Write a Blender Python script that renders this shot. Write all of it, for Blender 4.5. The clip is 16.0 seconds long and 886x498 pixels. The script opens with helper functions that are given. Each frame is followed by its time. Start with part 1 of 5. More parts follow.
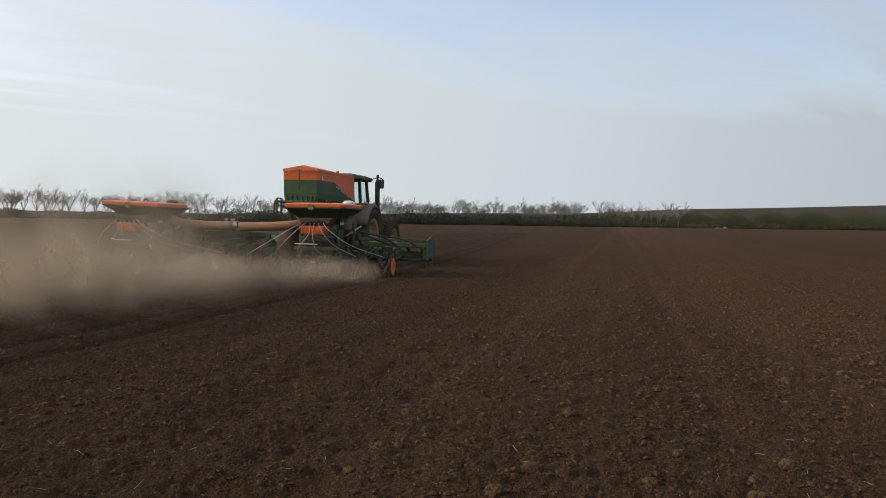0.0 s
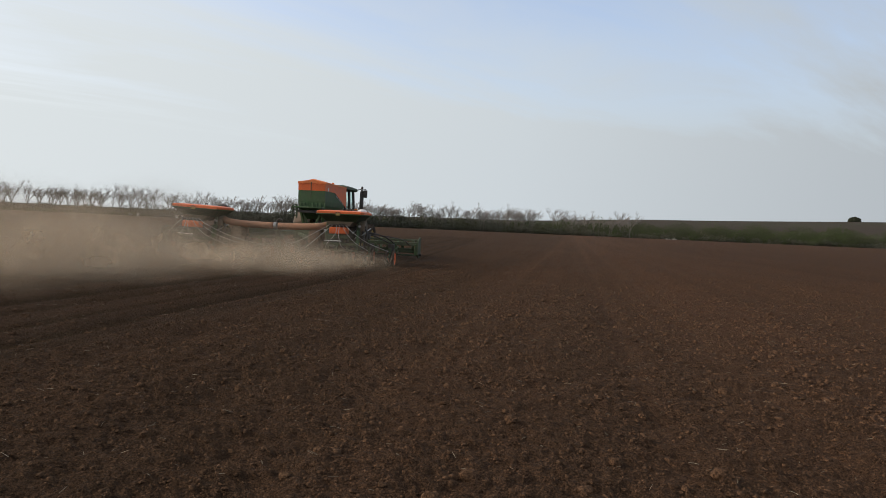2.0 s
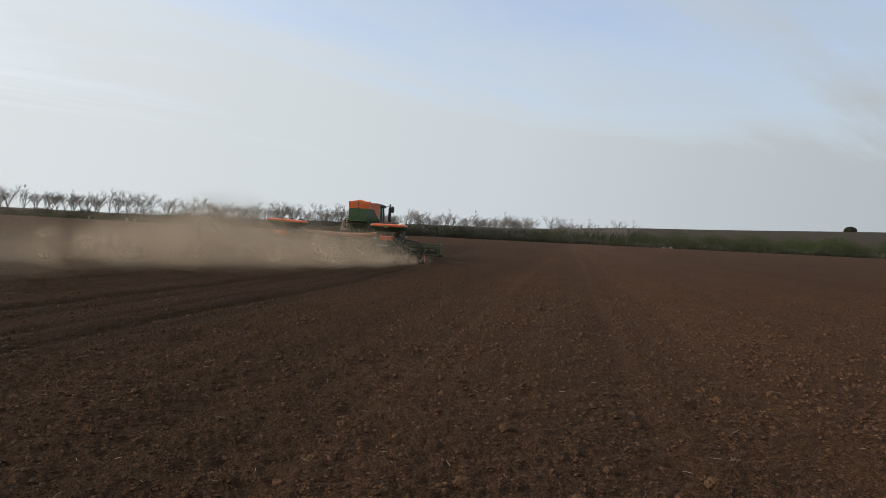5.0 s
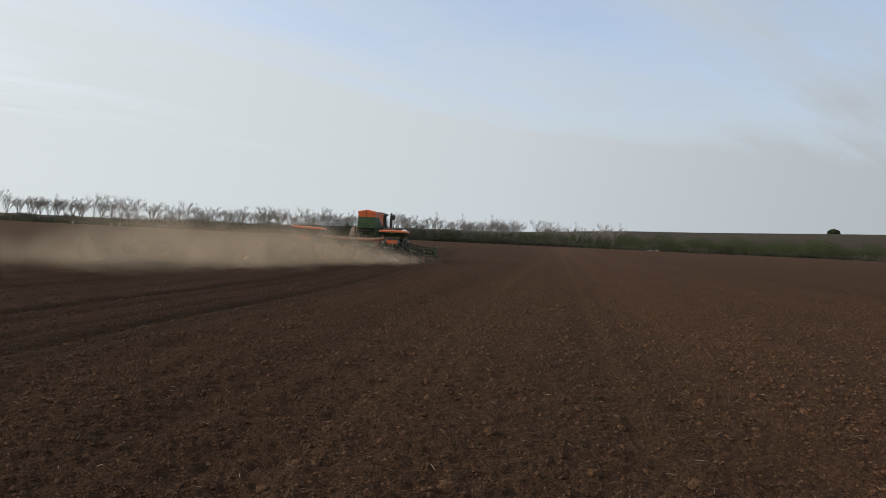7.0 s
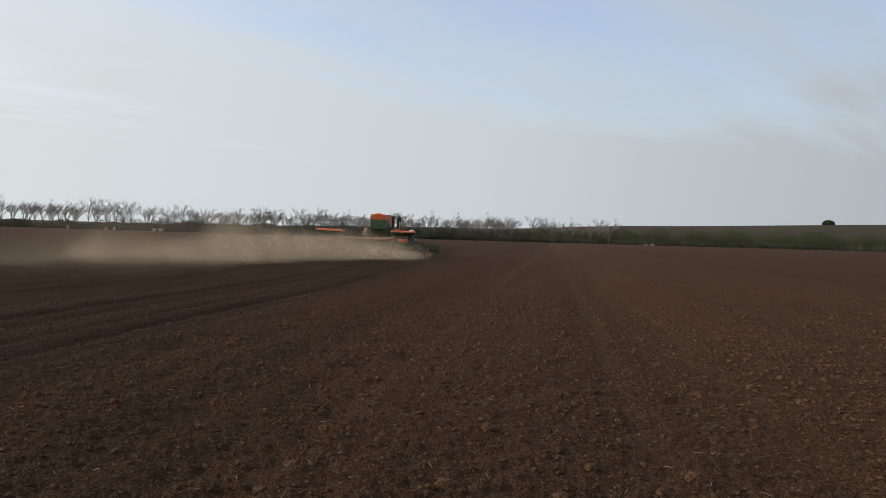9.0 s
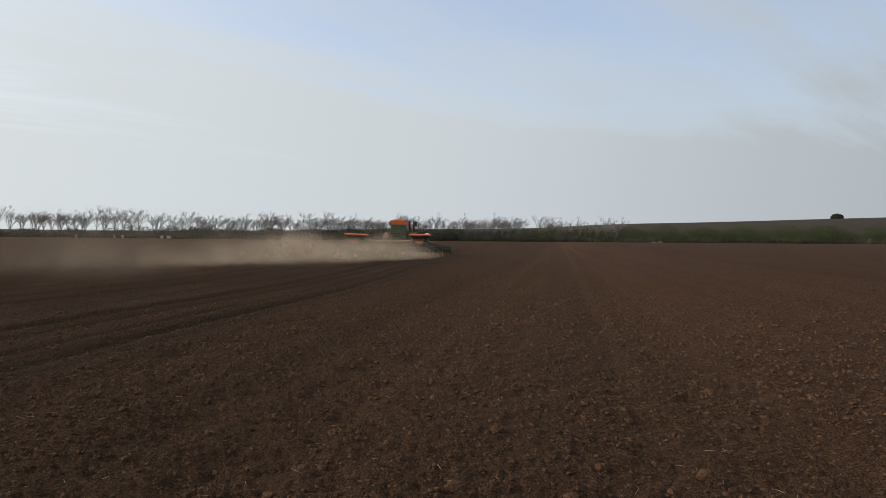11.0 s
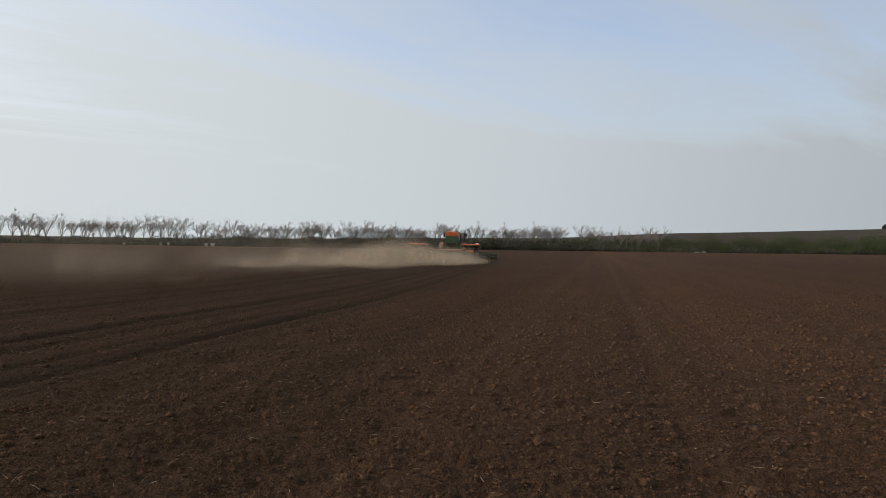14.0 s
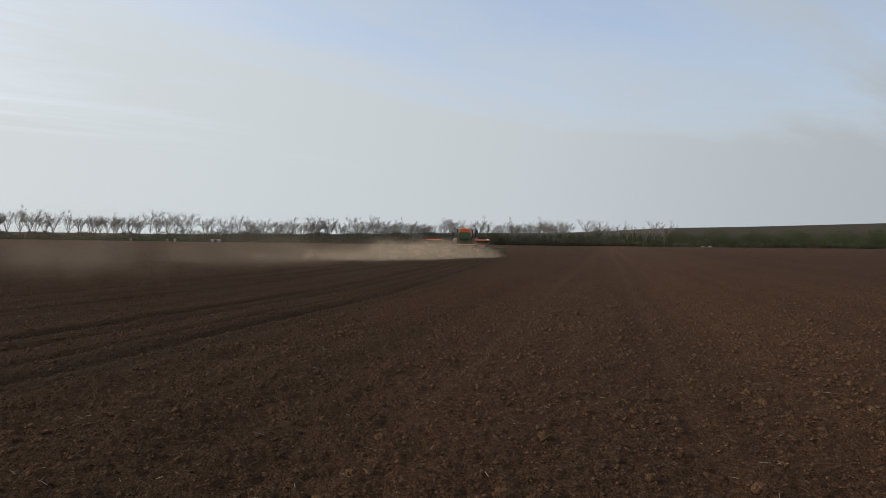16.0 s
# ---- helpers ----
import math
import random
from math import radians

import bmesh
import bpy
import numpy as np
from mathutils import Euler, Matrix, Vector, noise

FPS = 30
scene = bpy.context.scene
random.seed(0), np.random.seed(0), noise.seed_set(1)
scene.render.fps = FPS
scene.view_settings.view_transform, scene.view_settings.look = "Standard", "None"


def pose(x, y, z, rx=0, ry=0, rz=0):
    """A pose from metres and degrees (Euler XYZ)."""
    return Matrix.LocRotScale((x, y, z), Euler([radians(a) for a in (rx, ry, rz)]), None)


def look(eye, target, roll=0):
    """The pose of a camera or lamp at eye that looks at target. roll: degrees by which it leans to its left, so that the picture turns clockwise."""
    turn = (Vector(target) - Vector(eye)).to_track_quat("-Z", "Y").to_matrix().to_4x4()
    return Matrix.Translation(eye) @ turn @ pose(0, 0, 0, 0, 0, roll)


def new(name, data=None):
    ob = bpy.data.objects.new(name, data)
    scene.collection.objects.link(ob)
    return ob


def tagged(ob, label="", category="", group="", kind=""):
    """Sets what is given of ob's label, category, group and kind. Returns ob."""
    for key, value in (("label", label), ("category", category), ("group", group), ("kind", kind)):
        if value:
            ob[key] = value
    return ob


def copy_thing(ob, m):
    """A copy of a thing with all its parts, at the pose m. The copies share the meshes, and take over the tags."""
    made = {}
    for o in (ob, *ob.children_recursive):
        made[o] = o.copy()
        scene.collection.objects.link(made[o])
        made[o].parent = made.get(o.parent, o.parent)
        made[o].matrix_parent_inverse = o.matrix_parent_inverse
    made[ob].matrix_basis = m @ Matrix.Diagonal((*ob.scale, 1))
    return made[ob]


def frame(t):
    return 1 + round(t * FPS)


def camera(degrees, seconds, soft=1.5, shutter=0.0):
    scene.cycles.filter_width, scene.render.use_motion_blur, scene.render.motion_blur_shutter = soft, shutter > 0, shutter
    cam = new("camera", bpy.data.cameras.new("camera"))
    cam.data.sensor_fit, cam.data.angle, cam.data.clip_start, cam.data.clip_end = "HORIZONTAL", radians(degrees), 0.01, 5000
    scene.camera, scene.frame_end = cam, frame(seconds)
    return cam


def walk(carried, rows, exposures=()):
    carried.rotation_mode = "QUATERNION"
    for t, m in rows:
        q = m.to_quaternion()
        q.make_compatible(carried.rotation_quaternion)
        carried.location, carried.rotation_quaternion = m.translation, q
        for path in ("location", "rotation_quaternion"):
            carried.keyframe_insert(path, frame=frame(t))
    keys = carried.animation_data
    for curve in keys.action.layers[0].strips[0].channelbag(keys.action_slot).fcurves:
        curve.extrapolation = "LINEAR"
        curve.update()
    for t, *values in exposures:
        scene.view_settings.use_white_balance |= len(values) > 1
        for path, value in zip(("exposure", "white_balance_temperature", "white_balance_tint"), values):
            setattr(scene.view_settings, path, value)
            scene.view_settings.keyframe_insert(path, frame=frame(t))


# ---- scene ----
cam = camera(61.64, 16.0, soft=0.8)
walk(cam, [
    (0, pose(-0.000, 0.000, 1.350, 88.071, -0.753, -0.000)),
    (0.5, pose(0.027, 0.002, 1.355, 87.912, -1.150, -0.474)),
    (1, pose(0.038, 0.003, 1.354, 88.261, -1.647, -1.906)),
    (1.5, pose(0.047, 0.002, 1.360, 88.359, -2.239, -2.969)),
    (2, pose(0.055, 0.007, 1.363, 88.450, -2.464, -3.466)),
    (2.5, pose(0.065, 0.007, 1.355, 88.713, -2.556, -3.347)),
    (3, pose(0.060, 0.003, 1.360, 88.679, -2.925, -3.396)),
    (3.5, pose(0.057, -0.001, 1.368, 88.811, -3.012, -3.368)),
    (6, pose(0.075, -0.005, 1.364, 89.099, -2.739, -4.169)),
    (6.5, pose(0.080, -0.009, 1.371, 89.182, -2.808, -4.476)),
    (7, pose(0.081, -0.011, 1.370, 89.357, -2.602, -4.696)),
    (7.5, pose(0.088, -0.015, 1.373, 89.618, -2.135, -4.689)),
    (8, pose(0.094, -0.015, 1.371, 89.569, -1.789, -4.994)),
    (8.5, pose(0.100, -0.015, 1.371, 89.389, -1.726, -5.314)),
    (9, pose(0.099, -0.006, 1.365, 89.216, -1.554, -5.007)),
    (11.5, pose(0.114, 0.007, 1.367, 89.338, -0.264, -4.398)),
    (12, pose(0.113, 0.005, 1.369, 89.074, -0.197, -4.258)),
    (12.5, pose(0.109, 0.009, 1.366, 89.103, -0.018, -3.909)),
    (13, pose(0.102, 0.014, 1.371, 89.466, -0.302, -2.860)),
    (13.5, pose(0.092, 0.019, 1.373, 89.713, -0.660, -2.181)),
    (14, pose(0.090, 0.011, 1.375, 89.973, -0.679, -1.422)),
    (14.5, pose(0.098, 0.006, 1.383, 90.161, -0.523, -1.374)),
    (15, pose(0.101, 0.007, 1.384, 90.317, -0.509, -1.050)),
    (15.5, pose(0.102, 0.009, 1.380, 89.956, -0.623, -0.705)),
    (16, pose(0.097, 0.017, 1.376, 89.601, -0.531, -0.986)),
], exposures=[(0.0, 0.02), (7.0, -0.04), (12.0, -0.08), (16.0, -0.15)])


# ---------------------------------------------------------------- world and sun
def make_world():
    w = bpy.data.worlds.new("sky")
    scene.world = w
    w.use_nodes = True
    nt = w.node_tree
    nt.nodes.clear()
    N = nt.nodes.new
    L = nt.links.new
    out, bg = N("ShaderNodeOutputWorld"), N("ShaderNodeBackground")
    sky = N("ShaderNodeTexSky")
    sky.sky_type, sky.sun_disc = "NISHITA", False
    sky.sun_elevation, sky.sun_rotation = radians(SUN_EL), radians(SUN_AZ)
    sky.air_density, sky.dust_density, sky.ozone_density = 1.0, 3.0, 1.0
    gain = N("ShaderNodeVectorMath")
    gain.operation = "MULTIPLY"
    gain.inputs[1].default_value = SKY_GAIN
    L(sky.outputs[0], gain.inputs[0])
    co = N("ShaderNodeTexCoord")
    # thin stretched cloud: look up the direction on a flat layer overhead
    sep = N("ShaderNodeSeparateXYZ")
    L(co.outputs["Generated"], sep.inputs[0])
    zz = N("ShaderNodeMath")
    zz.operation = "ADD"
    zz.inputs[1].default_value = 0.16
    mx = N("ShaderNodeMath")
    mx.operation = "MAXIMUM"
    mx.inputs[1].default_value = 0.0
    L(sep.outputs[2], mx.inputs[0])
    L(mx.outputs[0], zz.inputs[0])
    dv = N("ShaderNodeVectorMath")
    dv.operation = "DIVIDE"
    comb = N("ShaderNodeCombineXYZ")
    for k in range(3):
        L(zz.outputs[0], comb.inputs[k])
    L(co.outputs["Generated"], dv.inputs[0])
    L(comb.outputs[0], dv.inputs[1])
    mp = N("ShaderNodeMapping")
    turn = N("ShaderNodeMapping")
    turn.inputs["Rotation"].default_value = (0, 0, radians(52))
    L(dv.outputs[0], turn.inputs[0])
    mp.inputs["Scale"].default_value = (0.85, 0.26, 0.5)
    mp.inputs["Location"].default_value = CLOUD_AT
    L(turn.outputs[0], mp.inputs[0])
    nz = N("ShaderNodeTexNoise")
    nz.inputs["Scale"].default_value, nz.inputs["Detail"].default_value = 1.2, 9.0
    nz.inputs["Roughness"].default_value, nz.inputs["Distortion"].default_value = 0.60, 0.7
    L(mp.outputs[0], nz.inputs["Vector"])
    ramp = N("ShaderNodeValToRGB")
    ramp.color_ramp.elements[0].position, ramp.color_ramp.elements[1].position = 0.38, 0.60
    ramp.color_ramp.elements[0].color = (0.0, 0.0, 0.0, 1)
    ramp.color_ramp.elements[1].color = (1, 1, 1, 1)
    L(nz.outputs["Fac"], ramp.inputs[0])
    # the veil of cloud: white towards the sun, greyer and bluer away from it
    dot = N("ShaderNodeVectorMath")
    dot.operation = "DOT_PRODUCT"
    az, el = radians(SUN_AZ), radians(10)
    dot.inputs[1].default_value = (math.sin(az) * math.cos(el), math.cos(az) * math.cos(el), math.sin(el))
    L(co.outputs["Generated"], dot.inputs[0])
    veil = N("ShaderNodeValToRGB")
    e = veil.color_ramp.elements
    e[0].position, e[0].color = 0.0, (*VEIL[0], 1)
    e[1].position, e[1].color = 1.0, (*VEIL[3], 1)
    for q, v in ((0.45, VEIL[1]), (0.8, VEIL[2])):
        n = e.new(q)
        n.color = (*v, 1)
    half = N("ShaderNodeMath")
    half.operation = "MULTIPLY_ADD"
    half.inputs[1].default_value, half.inputs[2].default_value = 0.5, 0.5
    L(dot.outputs["Value"], half.inputs[0])
    L(half.outputs[0], veil.inputs[0])
    # haze low down, cloud texture higher
    low = N("ShaderNodeMapRange")
    low.inputs["From Min"].default_value, low.inputs["From Max"].default_value = 0.0, 0.30
    low.inputs["To Min"].default_value, low.inputs["To Max"].default_value = 0.92, 0.0
    low.interpolation_type = "SMOOTHSTEP"
    L(sep.outputs[2], low.inputs[0])
    fac = N("ShaderNodeMath")
    fac.operation, fac.use_clamp = "MULTIPLY_ADD", True
    fac.inputs[1].default_value = 0.58
    L(ramp.outputs[0], fac.inputs[0])
    add = N("ShaderNodeMath")
    add.operation = "ADD"
    add.inputs[1].default_value = 0.22
    L(low.outputs[0], add.inputs[0])
    L(add.outputs[0], fac.inputs[2])
    mix = N("ShaderNodeMix")
    mix.data_type = "RGBA"
    L(fac.outputs[0], mix.inputs["Factor"])
    L(gain.outputs[0], mix.inputs["A"])
    L(veil.outputs[0], mix.inputs["B"])
    L(mix.outputs["Result"], bg.inputs["Color"])
    bg.inputs["Strength"].default_value = 0.1
    L(bg.outputs[0], out.inputs[0])


SUN_AZ, SUN_EL = -88.0, 28.0
SKY_GAIN = (2.60, 2.42, 2.46)
CLOUD_AT = (9.1, 1.2, 0.0)
VEIL = [(3.1, 3.4, 3.75), (6.0, 6.52, 6.88), (7.3, 7.75, 7.9), (7.05, 7.15, 6.5)]
make_world()
sun = new("sun", bpy.data.lights.new("sun", "SUN"))
sun.data.energy, sun.data.angle, sun.data.color = 1.7, radians(10), (1.0, 0.93, 0.82)
_a, _e = radians(SUN_AZ), radians(SUN_EL)
sun.matrix_world = look((0, 0, 60), (-math.sin(_a) * math.cos(_e), -math.cos(_a) * math.cos(_e), 60 - math.sin(_e)))
scene.view_settings.exposure = 0.0


# ---------------------------------------------------------------- materials
def mat(name, base, rough=0.7, metal=0.0, var=0.25, scale=6.0, bump=0.0, bump_scale=40.0, dust=0.0, coat=0.0):
    """Painted metal, rubber, bark and so on: a base colour broken up at two scales, with fine relief and a film of soil dust."""
    m = bpy.data.materials.new(name)
    m.use_nodes = True
    nt = m.node_tree
    N, L = nt.nodes.new, nt.links.new
    b = nt.nodes["Principled BSDF"]
    b.inputs["Metallic"].default_value = metal
    b.inputs["Coat Weight"].default_value = coat
    b.inputs["Specular IOR Level"].default_value = 0.5 if rough < 0.88 else 0.05
    co = N("ShaderNodeTexCoord")
    n1, n2 = N("ShaderNodeTexNoise"), N("ShaderNodeTexNoise")
    n1.inputs["Scale"].default_value, n1.inputs["Detail"].default_value = scale, 4
    n2.inputs["Scale"].default_value, n2.inputs["Detail"].default_value = scale * 9, 3
    for n in (n1, n2):
        L(co.outputs["Object"], n.inputs["Vector"])
    add = N("ShaderNodeMath")
    add.operation = "MULTIPLY_ADD"
    add.inputs[1].default_value = 0.4
    L(n2.outputs["Fac"], add.inputs[0])
    L(n1.outputs["Fac"], add.inputs[2])
    rng = N("ShaderNodeMapRange")
    rng.inputs["From Min"].default_value, rng.inputs["From Max"].default_value = 0.45, 0.95
    rng.inputs["To Min"].default_value, rng.inputs["To Max"].default_value = 1 - var, 1 + var
    L(add.outputs[0], rng.inputs[0])
    hsv = N("ShaderNodeHueSaturation")
    hsv.inputs["Color"].default_value = (*base, 1)
    L(rng.outputs[0], hsv.inputs["Value"])
    col = hsv.outputs[0]
    if dust > 0:
        n3 = N("ShaderNodeTexNoise")
        n3.inputs["Scale"].default_value, n3.inputs["Detail"].default_value = 2.3, 5
        L(co.outputs["Object"], n3.inputs["Vector"])
        r3 = N("ShaderNodeMapRange")
        r3.inputs["From Min"].default_value, r3.inputs["From Max"].default_value = 0.3, 0.75
        r3.inputs["To Min"].default_value, r3.inputs["To Max"].default_value = dust * 0.35, min(1.0, dust * 1.4)
        L(n3.outputs["Fac"], r3.inputs[0])
        mx = N("ShaderNodeMix")
        mx.data_type = "RGBA"
        mx.inputs["B"].default_value = (0.20, 0.135, 0.09, 1)
        L(r3.outputs[0], mx.inputs["Factor"])
        L(col, mx.inputs["A"])
        col = mx.outputs["Result"]
    L(col, b.inputs["Base Color"])
    rr = N("ShaderNodeMapRange")
    rr.inputs["To Min"].default_value, rr.inputs["To Max"].default_value = max(0.05, rough - 0.12), min(1, rough + 0.15)
    L(n1.outputs["Fac"], rr.inputs[0])
    L(rr.outputs[0], b.inputs["Roughness"])
    if bump > 0:
        n4 = N("ShaderNodeTexNoise")
        n4.inputs["Scale"].default_value, n4.inputs["Detail"].default_value = bump_scale, 5
        L(co.outputs["Object"], n4.inputs["Vector"])
        bp = N("ShaderNodeBump")
        bp.inputs["Strength"].default_value, bp.inputs["Distance"].default_value = bump, 0.02
        L(n4.outputs["Fac"], bp.inputs["Height"])
        L(bp.outputs[0], b.inputs["Normal"])
    return m


def glass(name, tint=(0.80, 0.90, 0.88)):
    m = bpy.data.materials.new(name)
    m.use_nodes = True
    b = m.node_tree.nodes["Principled BSDF"]
    b.inputs["Base Color"].default_value = (*tint, 1)
    b.inputs["Transmission Weight"].default_value = 1.0
    b.inputs["Roughness"].default_value = 0.03
    b.inputs["IOR"].default_value = 1.05
    return m


def soil_material(name="soil", relief_depth=0.09):
    """Tilled earth: crumbs, old working strips along the seeding direction, reddish patches, far vegetation past the
    field.
    """
    m = bpy.data.materials.new(name)
    m.use_nodes = True
    nt = m.node_tree
    N, L = nt.nodes.new, nt.links.new
    b = nt.nodes["Principled BSDF"]
    b.inputs["Specular IOR Level"].default_value = 0.05
    geo = N("ShaderNodeNewGeometry")
    pos = geo.outputs["Position"]

    def noise_at(scale, detail=4, vec=pos, rough=0.55):
        n = N("ShaderNodeTexNoise")
        n.inputs["Scale"].default_value, n.inputs["Detail"].default_value, n.inputs["Roughness"].default_value = scale, detail, rough
        L(vec, n.inputs["Vector"])
        return n.outputs["Fac"]

    def ramp(fac, stops):
        r = N("ShaderNodeValToRGB")
        e = r.color_ramp.elements
        e[0].position, e[0].color = stops[0][0], (*stops[0][1], 1)
        e[1].position, e[1].color = stops[-1][0], (*stops[-1][1], 1)
        for q, c in stops[1:-1]:
            x = e.new(q)
            x.color = (*c, 1)
        L(fac, r.inputs[0])
        return r.outputs[0]

    def mixc(fac, a, bb, mode="MIX"):
        x = N("ShaderNodeMix")
        x.data_type, x.blend_type = "RGBA", mode
        for s, v in (("Factor", fac), ("A", a), ("B", bb)):
            if isinstance(v, (float, int)):
                x.inputs[s].default_value = v
            elif isinstance(v, tuple):
                x.inputs[s].default_value = (*v, 1)
            else:
                L(v, x.inputs[s])
        return x.outputs["Result"]

    # crumbs, patches, and strips along the working direction
    grain = noise_at(85, 5, rough=0.75)
    clump = noise_at(17, 5, rough=0.7)
    patch = noise_at(0.22, 4)
    mp = N("ShaderNodeMapping")
    mp.vector_type = "POINT"
    mp.inputs["Rotation"].default_value = (0, 0, radians(FIELD_DIR))
    L(pos, mp.inputs[0])
    st = N("ShaderNodeMapping")
    st.inputs["Scale"].default_value = (1.0, 0.012, 1.0)
    L(mp.outputs[0], st.inputs[0])
    strip = noise_at(0.55, 3, st.outputs[0])
    fine_strip = noise_at(2.4, 2, st.outputs[0])
    base = ramp(strip, [(0.30, SOIL[0]), (0.47, SOIL[1]), (0.55, SOIL[2]), (0.70, SOIL[3])])
    # across the field: darker grey-brown left, reddish middle, darker far right, pale wheel tracks
    sx = N("ShaderNodeSeparateXYZ")
    L(mp.outputs[0], sx.inputs[0])
    wob = N("ShaderNodeMath")
    wob.operation = "MULTIPLY_ADD"
    wob.inputs[1].default_value = 1.6
    L(patch, wob.inputs[0])
    L(sx.outputs[0], wob.inputs[2])
    across = N("ShaderNodeMapRange")
    across.inputs["From Min"].default_value, across.inputs["From Max"].default_value = -11.2, 12.8
    L(wob.outputs[0], across.inputs[0])
    side = ramp(across.outputs[0], [(0.0, (0.43, 0.48, 0.44)), (0.38, (0.54, 0.595, 0.56)), (0.51, (0.98, 1.0, 1.0)), (0.60, (1.06, 1.04, 1.02)), (0.68, (0.98, 0.96, 0.95)), (0.78, (1.02, 1.0, 0.98)), (1.0, (0.74, 0.73, 0.71))])
    base = mixc(1.0, base, side, "MULTIPLY")
    jit = N("ShaderNodeMath")
    jit.operation = "MULTIPLY_ADD"
    jit.inputs[1].default_value = 0.5
    L(noise_at(0.9, 3), jit.inputs[0])
    L(sx.outputs[0], jit.inputs[2])
    tr = N("ShaderNodeMapRange")
    tr.inputs["From Min"].default_value, tr.inputs["From Max"].default_value = -5.75, 6.25
    L(jit.outputs[0], tr.inputs[0])
    dim, lit = (0, 0, 0), (1, 1, 1)
    stops = [(0.0, dim)]
    for u in TRACKS:
        k = (u + 6) / 12
        stops += [(k - 0.022, dim), (k, lit), (k + 0.022, dim)]
    track = ramp(tr.outputs[0], stops + [(1.0, dim)])
    worn = mixc(1.0, track, ramp(noise_at(0.5, 3), [(0.38, (0.15, 0.15, 0.15)), (0.6, (1, 1, 1))]), "MULTIPLY")
    base = mixc(worn, base, mixc(1.0, base, (1.45, 1.36, 1.28), "MULTIPLY"))
    base = mixc(0.35, base, ramp(fine_strip, [(0.3, SOIL[0]), (0.7, SOIL[3])]))
    base = mixc(0.3, base, ramp(patch, [(0.3, SOIL[0]), (0.7, SOIL[2])]))
    # relief contrast put into the colour: hollows of the bump darker, tops lighter
    tone = ramp(grain, [(0.36, (0.40, 0.40, 0.40)), (0.5, (1.0, 1.0, 1.0)), (0.64, (1.75, 1.7, 1.65))])
    base = mixc(0.95, base, tone, "MULTIPLY")
    tone2 = ramp(clump, [(0.36, (0.78, 0.78, 0.78)), (0.64, (1.22, 1.22, 1.22))])
    base = mixc(0.7, base, tone2, "MULTIPLY")
    # freshly seeded, moister swath, with the furrow lines' shade put into the colour
    at = N("ShaderNodeAttribute")
    at.attribute_name = "worked_shade"
    base = mixc(at.outputs["Fac"], base, mixc(1.0, base, (0.58, 0.61, 0.50), "MULTIPLY"))
    # land past the field: dull spring growth and bare slopes
    far = N("ShaderNodeAttribute")
    far.attribute_name = "beyond"
    sl = N("ShaderNodeMapping")
    sl.inputs["Scale"].default_value = (0.3, 1.0, 1.0)
    L(pos, sl.inputs[0])
    land = ramp(noise_at(0.02, 4, sl.outputs[0]), [(0.35, (0.058, 0.044, 0.034)), (0.52, (0.062, 0.050, 0.036)), (0.66, (0.056, 0.058, 0.032))])
    base = mixc(far.outputs["Fac"], base, land)
    L(base, b.inputs["Base Color"])
    b.inputs["Roughness"].default_value = 0.95
    crumb = N("ShaderNodeTexVoronoi")
    crumb.inputs["Scale"].default_value = 42
    L(pos, crumb.inputs["Vector"])
    lump = N("ShaderNodeTexVoronoi")
    lump.inputs["Scale"].default_value = 13
    L(pos, lump.inputs["Vector"])
    g1 = N("ShaderNodeMath")
    g1.operation = "MULTIPLY_ADD"
    g1.inputs[1].default_value = -0.9
    L(lump.outputs["Distance"], g1.inputs[0])
    L(clump, g1.inputs[2])
    g2 = N("ShaderNodeMath")
    g2.operation = "MULTIPLY_ADD"
    g2.inputs[1].default_value = -0.6
    L(crumb.outputs["Distance"], g2.inputs[0])
    L(g1.outputs[0], g2.inputs[2])
    h = N("ShaderNodeMath")
    h.operation = "MULTIPLY_ADD"
    h.inputs[1].default_value = 0.5
    L(grain, h.inputs[0])
    L(g2.outputs[0], h.inputs[2])
    bp = N("ShaderNodeBump")
    bp.inputs["Strength"].default_value, bp.inputs["Distance"].default_value = 1.0, relief_depth
    L(h.outputs[0], bp.inputs["Height"])
    L(bp.outputs[0], b.inputs["Normal"])
    return m


FIELD_DIR = 13.5
TRACKS = (-1.54, 0.78, 1.85, 4.2)
SOIL = [(0.076, 0.0440, 0.0256), (0.088, 0.0497, 0.0286), (0.100, 0.0545, 0.0310), (0.117, 0.0618, 0.0345)]
M_SOIL = soil_material()
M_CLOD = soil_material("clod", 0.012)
M_STRAW = mat("straw", (0.28, 0.22, 0.145), 0.8, var=0.4, scale=2)
M_GREEN = mat("green_paint", (0.022, 0.075, 0.018), 0.62, var=0.3, scale=3, dust=0.16)
M_DGREEN = mat("dark_green_paint", (0.014, 0.042, 0.012), 0.68, var=0.35, scale=4, dust=0.20)
M_ORANGE = mat("orange_paint", (0.74, 0.125, 0.016), 0.45, var=0.15, scale=3, dust=0.10)
# duller orange for the inner discs, with veiling dust and dark in the colour
M_DULLED = mat("dulled_orange", (0.50, 0.10, 0.02), 0.8, var=0.2, scale=5, dust=0.75)
M_TARP = mat("orange_tarpaulin", (0.76, 0.185, 0.042), 0.6, var=0.15, scale=2, bump=0.3, bump_scale=4, dust=0.08)
M_TUBE = mat("dusty_orange_tube", (0.36, 0.15, 0.07), 0.8, var=0.2, scale=3, dust=0.55)
M_BLACK = mat("black_steel", (0.018, 0.018, 0.018), 0.6, var=0.3, scale=5, dust=0.18)
M_RUBBER = mat("tyre_rubber", (0.022, 0.021, 0.020), 0.9, var=0.3, scale=4, bump=0.3, dust=0.35)
